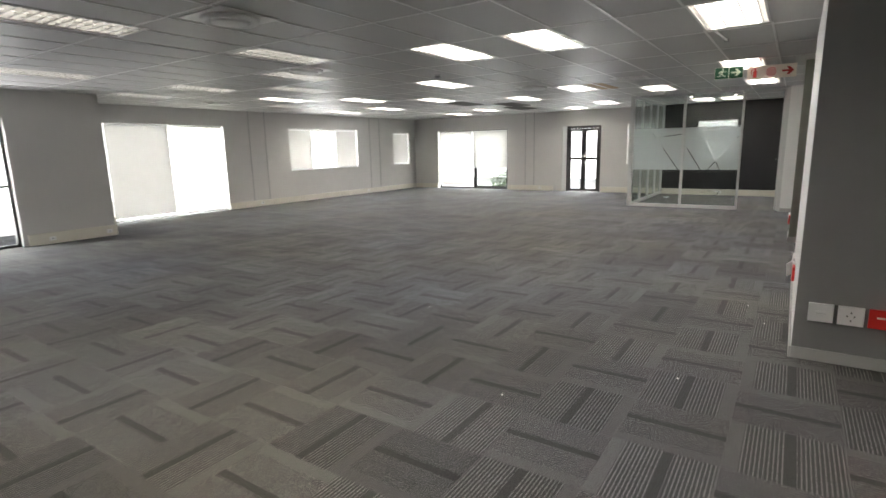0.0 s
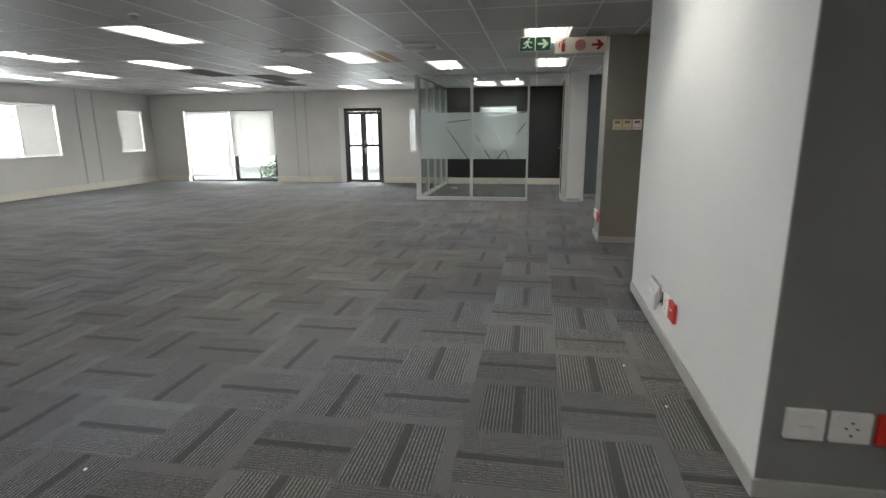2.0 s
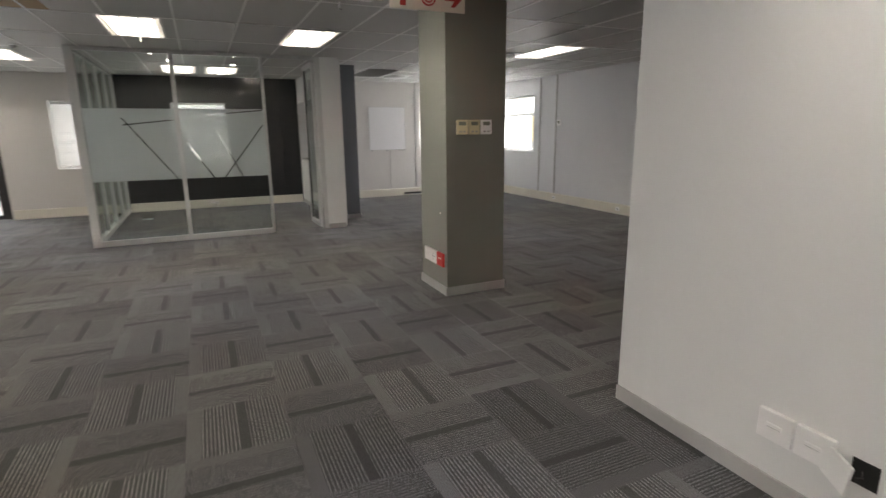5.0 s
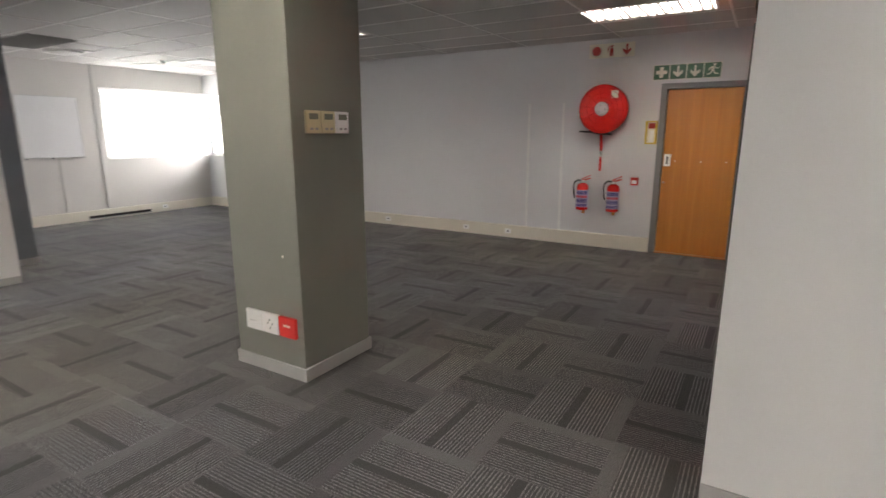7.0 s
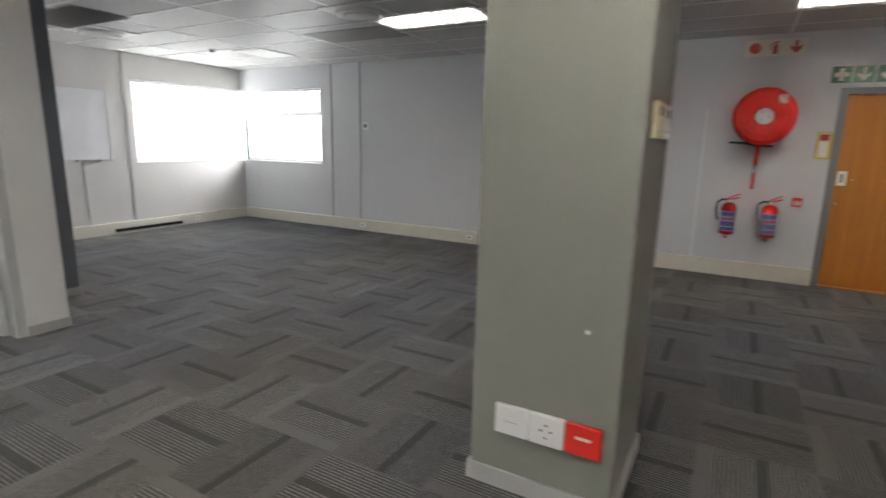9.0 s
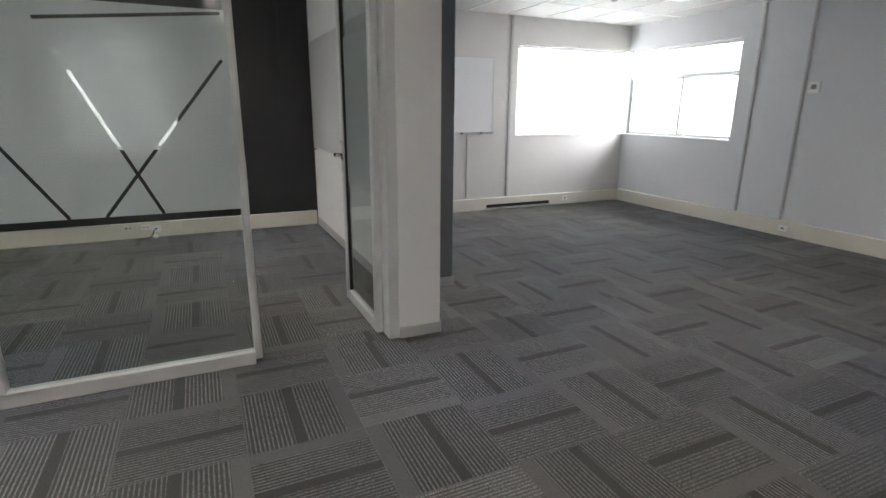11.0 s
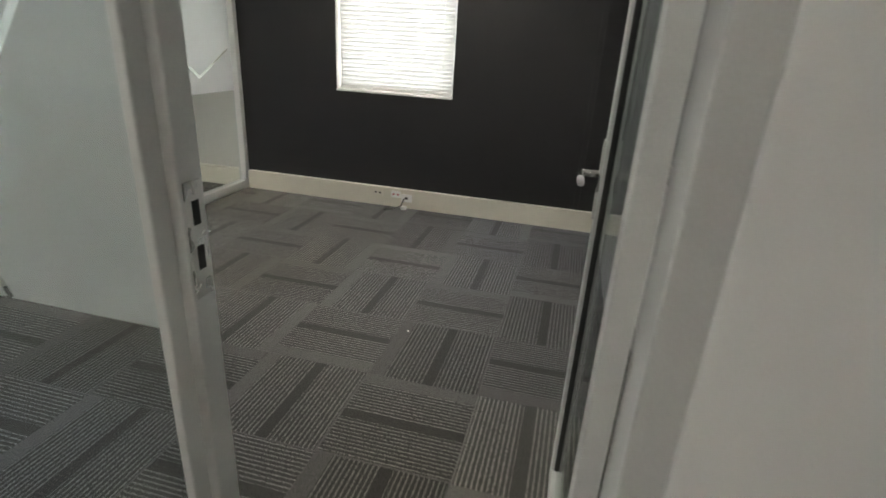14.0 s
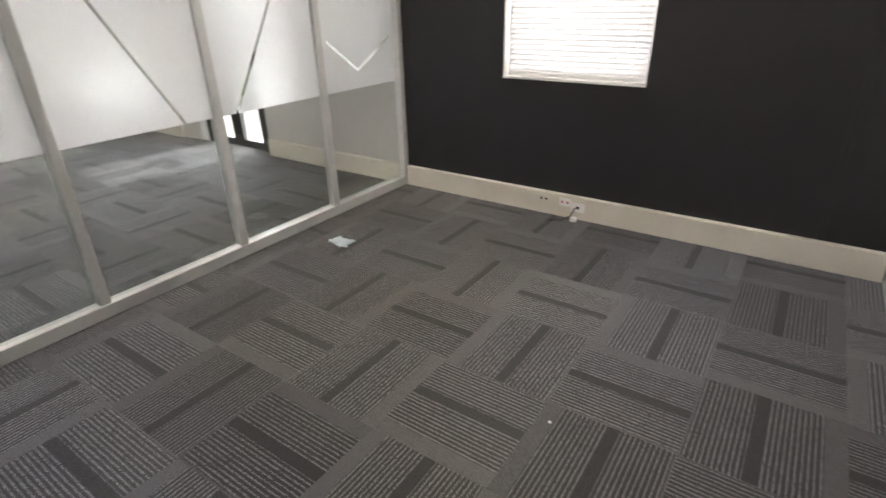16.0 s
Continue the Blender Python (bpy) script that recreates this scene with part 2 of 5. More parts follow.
M = {
    "plaster": mat("wall_paint_warm_grey", (0.64, 0.625, 0.60), 0.7, vary=0.05, scale=1.5, fine=220, bump=0.12),
    "white": mat("wall_paint_white", (0.79, 0.80, 0.79), 0.55, vary=0.03, scale=1.2, fine=260, bump=0.08),
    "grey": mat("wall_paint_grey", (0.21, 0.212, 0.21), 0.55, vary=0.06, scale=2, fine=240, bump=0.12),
    "olive": mat("column_paint_olive_grey", (0.22, 0.227, 0.195), 0.5, vary=0.06, scale=2, fine=240, bump=0.12),
    "eastpaint": mat("wall_paint_cool_white", (0.69, 0.70, 0.715), 0.6, vary=0.04, scale=1.2, fine=260, bump=0.1),
    "slate": mat("wall_paint_slate", (0.13, 0.145, 0.16), 0.5, vary=0.06, scale=2, fine=240, bump=0.1),
    "black": mat("wall_paint_black", (0.010, 0.010, 0.0115), 0.5, vary=0.15, scale=2, fine=200, bump=0.1),
    "red": mat("wall_paint_red", (0.50, 0.035, 0.022), 0.5, vary=0.06, scale=2, fine=220, bump=0.08),
    "ceiling": mat("ceiling_board", (0.54, 0.535, 0.52), 0.55, vary=0.06, scale=2.5, fine=320, bump=0.15),
    "tbar": mat("ceiling_bar_white", (0.82, 0.82, 0.8), 0.4, vary=0.03, bump=0),
    "trunk": mat("trunking_cream", (0.74, 0.71, 0.62), 0.45, vary=0.06, scale=3, bump=0.03),
    "skirt": mat("skirting_grey", (0.42, 0.42, 0.41), 0.5, vary=0.06, scale=5, bump=0.04),
    "alu": mat("powder_coated_aluminium", (0.60, 0.61, 0.60), 0.4, 0.15, vary=0.05, scale=4, bump=0.03),
    "steel": mat("brushed_steel", (0.55, 0.55, 0.54), 0.28, 1.0, vary=0.08, scale=12, bump=0.04),
    "louvre": mat("louvre_aluminium", (0.80, 0.80, 0.78), 0.4, 0.1, vary=0.05, bump=0),
    "bronze": mat("dark_bronze_frame", (0.035, 0.033, 0.032), 0.4, 0.3, vary=0.1, bump=0.03),
    "plastic": mat("white_plastic", (0.90, 0.90, 0.89), 0.35, vary=0.03, scale=9, bump=0),
    "cream": mat("aged_cream_plastic", (0.70, 0.64, 0.42), 0.45, vary=0.06, scale=9, bump=0),
    "redplastic": mat("red_plastic", (0.62, 0.025, 0.018), 0.35, vary=0.05, scale=9, bump=0),
    "redgloss": mat("red_enamel", (0.58, 0.018, 0.014), 0.22, vary=0.05, scale=5, bump=0.02),
    "yellow": mat("yellow_plastic", (0.68, 0.50, 0.04), 0.45, vary=0.06, bump=0),
    "dark": mat("black_plastic", (0.015, 0.015, 0.015), 0.5, vary=0.1, bump=0.02),
    "hole": mat("dark_void", (0.01, 0.01, 0.01), 0.9, vary=0.1, bump=0),
    "lcd": mat("lcd_grey", (0.25, 0.27, 0.22), 0.25, vary=0.05, bump=0),
    "signgreen": mat("sign_green", (0.013, 0.085, 0.038), 0.4, vary=0.05, bump=0),
    "signwhite": mat("sign_white", (0.84, 0.81, 0.70), 0.4, vary=0.04, bump=0),
    "signred": mat("sign_red", (0.45, 0.035, 0.025), 0.4, vary=0.05, bump=0),
    "board": mat("whiteboard_enamel", (0.80, 0.81, 0.82), 0.16, vary=0.03, scale=2, bump=0),
    "doorframe": mat("door_frame_grey", (0.20, 0.205, 0.21), 0.45, vary=0.06, bump=0.04),
    "label": mat("extinguisher_label", (0.36, 0.37, 0.54), 0.35, vary=0.05, bump=0),
    "labelblue": mat("label_blue", (0.03, 0.03, 0.2), 0.4, vary=0.05, bump=0),
    "labelred": mat("label_red", (0.5, 0.05, 0.08), 0.4, vary=0.05, bump=0),
    "doorleaf": mat("door_paint_olive_grey", (0.24, 0.235, 0.205), 0.5, vary=0.05, bump=0.03),
    "stain": mat("stained_board", (0.40, 0.27, 0.15), 0.7, vary=0.25, scale=4, bump=0.1),
    "greyboard": mat("grey_ceiling_board", (0.33, 0.325, 0.30), 0.7, vary=0.08, scale=4, bump=0.1),
    "strip": mat("cover_strip_grey", (0.46, 0.455, 0.44), 0.55, vary=0.05, bump=0.03),
    "oliveframe": mat("door_frame_dark_olive", (0.085, 0.083, 0.07), 0.45, vary=0.06, bump=0.04),
    "rubber": mat("black_rubber", (0.02, 0.02, 0.02), 0.6, vary=0.1, bump=0.03),
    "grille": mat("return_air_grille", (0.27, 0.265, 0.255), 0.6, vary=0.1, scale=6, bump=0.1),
    "paper": mat("crumpled_wrapper", (0.65, 0.75, 0.78), 0.3, vary=0.2, scale=60, bump=0.1),
    "outside": mat("sunlit_paving", (0.55, 0.53, 0.5), 0.9, vary=0.15, scale=3, bump=0.2),
    "leaf": mat("leaves", (0.06, 0.10, 0.03), 0.6, vary=0.3, scale=20, bump=0),
    "carpet": carpet_mat(),
    "base": mat("carpet_backing", (0.11, 0.11, 0.11), 0.95, vary=0.15, scale=8, bump=0.2),
    "glass": glass_mat("window_glass", (0.96, 0.98, 0.97)),
    "officeglass": glass_mat("office_glass", (0.90, 0.93, 0.92)),
    "film": glass_mat("frosted_film", (0.75, 0.78, 0.8), 0.35, frosted=0.93),
    "blind": blind_mat("roller_blind_cloth", (0.74, 0.72, 0.68), 0.5),
    "slat": blind_mat("venetian_slat", (0.78, 0.78, 0.77), 0.16),
    "blindheavy": blind_mat("roller_blind_heavy", (0.72, 0.71, 0.69), 0.20),
    "blinddim": blind_mat("roller_blind_dim", (0.76, 0.75, 0.73), 0.30),
    "slatdim": blind_mat("venetian_slat_dim", (0.76, 0.76, 0.75), 0.10),
    "haze": glow("glowing_distance", (1.0, 0.98, 0.96), 2.2),
    "tubedim": glow("weak_glow_tube", (1.0, 0.95, 0.86), 3.5),
    "tube": glow("fluorescent_tube", (1.0, 0.94, 0.86), 62.0),
    "spot": glow("downlight_lamp", (1.0, 0.96, 0.88), 60.0),
}


def wood_mat():
    m = mat("varnished_wood", (0.46, 0.19, 0.045), 0.35, vary=0.1, scale=2, bump=0.03)
    nt, L = m.node_tree, m.node_tree.links
    b = nt.nodes["Principled BSDF"]
    tc, mp, wv = nt.nodes.new("ShaderNodeTexCoord"), nt.nodes.new("ShaderNodeMapping"), nt.nodes.new("ShaderNodeTexNoise")
    mp.inputs["Scale"].default_value = (30, 22, 0.9)
    wv.inputs["Scale"].default_value, wv.inputs["Detail"].default_value = 1.0, 6
    rp = nt.nodes.new("ShaderNodeValToRGB")
    rp.color_ramp.elements[0].color, rp.color_ramp.elements[1].color = (0.44, 0.155, 0.018, 1), (0.52, 0.205, 0.032, 1)
    rp.color_ramp.elements[0].position, rp.color_ramp.elements[1].position = 0.3, 0.7
    L.new(tc.outputs["Object"], mp.inputs[0]), L.new(mp.outputs[0], wv.inputs["Vector"]), L.new(wv.outputs[0], rp.inputs[0]), L.new(rp.outputs[0], b.inputs["Base Color"])
    return m


M["wood"] = wood_mat()


# ---------------------------------------------------------------- mesh helpers
def mesh_of(name, bm, material):
    me = bpy.data.meshes.new(name)
    bm.normal_update()
    bm.to_mesh(me)
    bm.free()
    for k in material if isinstance(material, tuple) else (material,):
        me.materials.append(M[k])
    return me


def part(name, bm, material, parent=None, label="", smooth=False):
    ob = new(name, mesh_of(name, bm, material))
    if smooth:
        for p in ob.data.polygons:
            p.use_smooth = True
    if parent is not None:
        ob.parent = parent
    if label:
        tagged(ob, label)
    return ob


def thing(name, label, category, m=None, group="", kind=""):
    ob = new(name)
    ob.empty_display_size = 0.1
    if m is not None:
        ob.matrix_basis = m
    return tagged(ob, label, category, group, kind)


def box(bm, x0, x1, y0, y1, z0, z1, bevel=0.0):
    r = bmesh.ops.create_cube(bm, size=1.0)
    bmesh.ops.transform(bm, verts=r["verts"], matrix=Matrix.Translation(((x0 + x1) / 2, (y0 + y1) / 2, (z0 + z1) / 2)) @ Matrix.Diagonal((abs(x1 - x0), abs(y1 - y0), abs(z1 - z0), 1)))
    if bevel:
        bmesh.ops.bevel(bm, geom=list({e for v in r["verts"] for e in v.link_edges}), offset=bevel, segments=2, profile=0.5, affect="EDGES")
    return bm


def bx(*a, bevel=0.0):
    return box(bmesh.new(), *a, bevel=bevel)


def tube(bm, a, b, r, n=14, r2=None):
    a, b = Vector(a), Vector(b)
    q = (b - a).to_track_quat("Z", "Y").to_matrix().to_4x4()
    bmesh.ops.create_cone(bm, cap_ends=True, segments=n, radius1=r, radius2=r if r2 is None else r2, depth=(b - a).length,
                          matrix=Matrix.Translation((a + b) / 2) @ q)
    return bm


def lathe(bm, profile, n=28, m=None):
    """A turned shape round z from (radius, height) pairs."""
    rings = []
    m = m or Matrix()
    for r, z in profile:
        rings.append([bm.verts.new(m @ Vector((r * math.cos(2 * math.pi * i / n), r * math.sin(2 * math.pi * i / n), z))) for i in range(n)])
    for p, q in zip(rings, rings[1:]):
        for i in range(n):
            bm.faces.new((p[i], p[(i + 1) % n], q[(i + 1) % n], q[i]))
    bm.faces.new(rings[-1])
    bm.faces.new(rings[0][::-1])
    return bm


def sweep(bm, pts, r, n=8):
    pts = [Vector(p) for p in pts]
    rings = []
    for i, p in enumerate(pts):
        d = (pts[min(i + 1, len(pts) - 1)] - pts[max(i - 1, 0)]).normalized()
        q = d.to_track_quat("Z", "Y")
        rings.append([bm.verts.new(p + q @ Vector((r * math.cos(2 * math.pi * k / n), r * math.sin(2 * math.pi * k / n), 0))) for k in range(n)])
    for a, b in zip(rings, rings[1:]):
        for k in range(n):
            bm.faces.new((a[k], a[(k + 1) % n], b[(k + 1) % n], b[k]))
    bm.faces.new(rings[0][::-1]), bm.faces.new(rings[-1])
    return bm


def flat(bm, pts, depth, m):
    """A flat shape from 2D points, given depth, laid by m."""
    vs = [bm.verts.new((x, y, 0)) for x, y in pts]
    f = bm.faces.new(vs)
    r = bmesh.ops.extrude_face_region(bm, geom=[f])
    ev = [g for g in r["geom"] if isinstance(g, bmesh.types.BMVert)]
    bmesh.ops.translate(bm, verts=ev, vec=(0, 0, depth))
    bmesh.ops.transform(bm, verts=vs + ev, matrix=m)
    return bm


def cuts(lo, hi, openings):
    """Wall boxes along one axis: (from, to, z0, z1) left by openings (a, b, z0, z1)."""
    out, at = [], lo
    for a, b, z0, z1 in sorted(openings):
        out.append((at, a, 0, CE))
        if z0 > 0:
            out.append((a, b, 0, z0))
        out.append((a, b, z1, CE))
        at = b
    out.append((at, hi, 0, CE))
    return [o for o in out if o[1] - o[0] > 1e-4]


def structure(name, bm, material, label, category):
    return tagged(part(name, bm, material), label, category, kind="structure")


# ---------------------------------------------------------------- walls, ceiling
T = 0.25
NORTH_OPEN = [(-11.8, -8.78, 0.0, 2.16), (-6.72, -5.41, 0.0, 2.16), (-4.58, -3.75, 0.9, 2.16), (-2.56, -1.53, 0.97, 2.15), (2.83, 4.85, 1.05, 2.30)]
WEST_OPEN = [(5.6, 8.58, 0.0, 2.25), (10.78, 13.8, 0.96, 2.22), (15.8, 16.77, 0.96, 2.14)]
EAST_OPEN = [(7.27, 8.24, 0.0, 2.09), (15.26, 17.17, 1.05, 2.30)]
bm = bmesh.new()
for a, b, z0, z1 in cuts(WE - T, EA, NORTH_OPEN):
    box(bm, a, b, N, N + T, z0, z1)
wall_north = structure("wall_north", bm, "plaster", "warm grey painted plaster wall with window openings", "wall")
bm = bmesh.new()
for a, b, z0, z1 in cuts(-3.49, -0.06, [(-2.56, -1.53, 0.97, 2.15)]):
    box(bm, a, b, N - 0.006, N + 0.001, z0, z1)
part("office_back_paint", bm, "black", wall_north, "matt black painted section behind the glass office")
bm = bmesh.new()
for a, b, z0, z1 in cuts(4.78, N, WEST_OPEN):
    box(bm, WE - T, WE, a, b, z0, z1)
structure("wall_west", bm, "plaster", "warm grey painted plaster wall with sliding door opening", "wall")
bm = bmesh.new()
for a, b, z0, z1 in cuts(6.9, N + T, EAST_OPEN[:1] + [(15.26, 17.17, 1.05, 2.30)]):
    box(bm, EA, EA + T, a, b, z0, z1)
structure("wall_east", bm, "eastpaint", "white painted wall with corner window and wooden door", "wall")
bm = bmesh.new()
for a, b, z0, z1 in cuts(-3.0, 4.78, [(2.15, 3.28, 0.0, 2.2)]):
    box(bm, -11.39, -11.14, a, b, z0, z1)
box(bm, WE - T, -11.39, 4.53, 4.78, 0, CE)
structure("wall_step", bm, "plaster", "projecting warm grey plastered wall beside the sliding door", "wall")
structure("wall_south", bx(-11.39, EA + T, -3.25, -3.0, 0, CE), "plaster", "plain plastered wall closing the room", "wall")
structure("wall_south_east", bx(EA, EA + T, -3.0, 6.9, 0, CE), "white", "plain white wall closing the lobby", "wall")
# the long white wall, its grey pier end and the red walls
structure("wall_pier", bx(-0.012, 0.6, 4.205, 4.75, 0, CE, bevel=0.004), "grey", "dark grey painted pier at the end of the white wall", "pier")
wall_divide = structure("wall_divide", bx(-0.014, 0.35, 4.211, 7.13, 0, CE), "white", "long smooth white painted dividing wall", "wall")
part("end_strip", bx(-0.014, 0.021, 7.13, 7.16, 0, CE), "white", wall_divide)
part("inner_lining", bx(0.35, 0.45, 4.75, 7.08, 0, CE), "white", wall_divide)
structure("wall_red", bx(0.6, EA, 4.5, 4.7, 0, CE), "red", "bright red painted wall beside the grey pier", "wall")
wall_lobby = structure("wall_lobby", bx(1.42, EA, 7.08, 7.2, 0, CE), "red", "red lobby wall with a white panel and a dark doorway", "wall")
part("lintel", bx(0.50, 1.42, 7.08, 7.17, 2.1, CE), "red", wall_lobby)
part("jamb_wall", box(bx(0.35, 0.50, 7.08, 7.15, 0, CE), 0.021, 0.35, 7.131, 7.15, 0, CE), "red", wall_lobby)
part("white_panel", bx(1.50, EA, 7.19, 7.206, 0.37, 2.13), "white", wall_lobby, "white painted field between two red bands")
bm = bmesh.new()
for a in ((0.50, 0.57, 7.06, 7.175), (1.35, 1.42, 7.07, 7.215)):
    box(bm, a[0], a[1], a[2], a[3], 0, 2.1, bevel=0.004)
box(bm, 0.57, 1.35, 7.06, 7.19, 2.03, 2.1, bevel=0.004)
part("door_frame", bm, "oliveframe", wall_lobby, "dark olive painted steel door frame")
sd = thing("store_door", "plain grey door standing open inside the store room", "door")
part("leaf", bx(1.30, 1.34, 6.31, 7.13, 0.01, 2.02, bevel=0.003), "doorleaf", sd)
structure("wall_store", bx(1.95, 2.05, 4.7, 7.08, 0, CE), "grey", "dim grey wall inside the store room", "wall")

# grey free-standing column, office end wall, slate column
structure("column_grey", bx(-0.09, 0.52, 9.35, 9.96, 0, CE, bevel=0.006), "olive", "square olive-grey painted concrete column", "column")
bm = bmesh.new()
box(bm, -0.30, -0.018, 13.485, 13.68, 0, CE, bevel=0.003)
box(bm, -0.06, 0.06, 13.68, N, 0, CE)
structure("wall_office_east", bm, "white", "white partition wall closing the glass office", "wall")
structure("column_slate", bx(0.061, 0.468, 14.31, 14.75, 0, CE, bevel=0.005), "slate", "dark slate-grey painted column by the partition", "column")

# ceiling with openings for the recessed lights, and its grid of bars
LIT = [(-2.5, 5.58), (-3.66, 5.55), (-0.7, 5.55), (-5.53, 8.1), (-7.4, 10.65), (-5.66, 11.88), (-3.93, 10.6), (-2.61, 11.88), (-0.75, 11.98), (-0.87, 9.24),
       (-4.55, 14.75), (-5.88, 16.1), (-8.25, 14.55), (-9.85, 15.6), (-8.6, 9.37), (-9.9, 11.75), (-11.55, 11.76), (-9.65, 7.98), (2.77, 11.9), (3.45, 8.2), (-1.6, 15.95), (-2.3, 15.95),
       # out of view: lights added to brighten the south floor and pier
       (-0.7, 1.85), (-2.5, 1.85), (-4.3, 0.6), (-2.5, -1.6), (-6.4, -0.6), (2.6, 1.8)]
OFF = [(-5.38, 4.4), (-6.6, 5.68), (-5.4, 2.04), (-8.86, 3.17), (-8.99, 5.55), (-10.79, 5.48), (-7.95, 6.9), (-10.98, 9.23)]
HOLES = [(x - 0.282, x + 0.282, y - 0.592, y + 0.592) for x, y in LIT + OFF]
bm = bmesh.new()
ys = sorted({-3.25, N + T, *(v for h in HOLES for v in h[2:])})
for y0, y1 in zip(ys, ys[1:]):
    at = WE - T
    for a, b in sorted((h[0], h[1]) for h in HOLES if h[2] < (y0 + y1) / 2 < h[3]) + [(EA + T, EA + T)]:
        if a - at > 1e-4:
            bm.faces.new([bm.verts.new(p) for p in ((at, y0, CE), (at, y1, CE), (a, y1, CE), (a, y0, CE))])
        at = max(at, b)
box(bm, WE - T, EA + T, -3.25, N + T, CE + 0.1, CE + 0.2)
structure("ceiling", bm, "ceiling", "suspended ceiling of pale grey lay-in boards", "ceiling")


def spans(lo, hi, gaps):
    """What is left of lo..hi between the gaps."""
    at = lo
    for a, b in sorted(gaps) + [(hi, hi)]:
        if a - at > 0.01:
            yield at, min(a, hi)
        at = max(at, b)


bm = bmesh.new()
x = -0.4 - 0.6 * 21
while x < EA:
    if x > WE:
        for a, b in spans(-3, N, [(h[2] - 0.01, h[3] + 0.01) for h in HOLES if h[0] - 0.02 < x < h[1] + 0.02]):
            box(bm, x - 0.011, x + 0.011, a, b, CE - 0.006, CE + 0.001)
    x += 0.6
y = 5.0 - 1.25 * 6
while y < N:
    for a, b in spans(WE, EA, [(h[0] - 0.01, h[1] + 0.01) for h in HOLES if h[2] - 0.02 < y < h[3] + 0.02]):
        box(bm, a, b, y - 0.011, y + 0.011, CE - 0.0055, CE + 0.001)
    y += 1.25
structure("ceiling_grid", bm, "tbar", "thin white metal bars of the ceiling grid", "trim")


# skirtings and trunking
def skirt(name, x0, x1, y0, y1, h, key, label):
    return structure(name, bx(x0, x1, y0, y1, 0, h, bevel=0.004), key, label, "skirting")


TR = "cream plastic skirting trunking along the wall"
for a, b in ((-12.93, -11.8), (-8.78, -7.02), (-5.36, -3.55), (-3.47, -0.08), (0.06, 4.8)):
    skirt("trunking", a, b, N - 0.055, N - 0.0065, 0.17, "trunk", TR)
for a, b in ((4.78, 5.6), (8.58, 17.115)):
    skirt("trunking", WE, WE + 0.055, a, b, 0.17, "trunk", TR)
skirt("trunking", EA - 0.055, EA, 8.24, 17.115, 0.18, "trunk", TR)
skirt("trunking", -11.14, -11.085, 3.35, 4.80, 0.2, "trunk", TR)
GB = "low grey painted skirting board"
skirt("baseboard", -0.028, -0.014, 4.19, 7.16, 0.085, "skirt", GB)
skirt("baseboard", -0.014, 0.612, 4.19, 4.205, 0.085, "skirt", GB)
skirt("baseboard", 0.6, 0.612, 4.205, 4.487, 0.085, "skirt", GB)
skirt("baseboard", 0.612, EA, 4.487, 4.5, 0.085, "skirt", GB)
skirt("baseboard", 1.42, EA, 7.2, 7.213, 0.07, "skirt", GB)
skirt("baseboard", 0.021, 0.50, 7.15, 7.163, 0.07, "skirt", GB)
for a in ((-0.104, 0.534, 9.336, 9.35), (-0.104, 0.534, 9.96, 9.974), (-0.104, -0.09, 9.35, 9.96), (0.52, 0.534, 9.35, 9.96)):
    skirt("baseboard", *a, 0.085, "skirt", GB)
skirt("baseboard", -0.299, -0.013, 13.472, 13.485, 0.075, "skirt", GB)
skirt("baseboard", 0.061, 0.481, 14.297, 14.31, 0.075, "skirt", GB)
skirt("baseboard", 0.468, 0.481, 14.31, 14.75, 0.075, "skirt", GB)
skirt("baseboard", -0.074, -0.06, 13.68, 17.11, 0.09, "skirt", GB)

# slim cover strips over the wall joints
JS = "slim painted cover strip over a wall joint"
for x in (-8.08, -7.75, 2.72, 2.05):
    structure("trim", bx(x - (0.018 if x != 2.05 else 0.005), x + (0.018 if x != 2.05 else 0.005), N - 0.010, N, 0.17, CE if x != 2.05 else 1.09, bevel=0.003), "strip", JS, "trim")
for y in (9.38, 9.92, 14.44, 14.97):
    structure("trim", bx(WE, WE + 0.010, y - 0.018, y + 0.018, 0.17, CE, bevel=0.003), "strip", JS, "trim")
for y, z in ((15.02, CE), (14.43, CE), (9.94, 1.9), (9.45, 1.9)):
    structure("trim", bx(EA - 0.016, EA, y - 0.015, y + 0.015, 0.18, z, bevel=0.003), "strip" if z == CE else "white", JS, "trim")


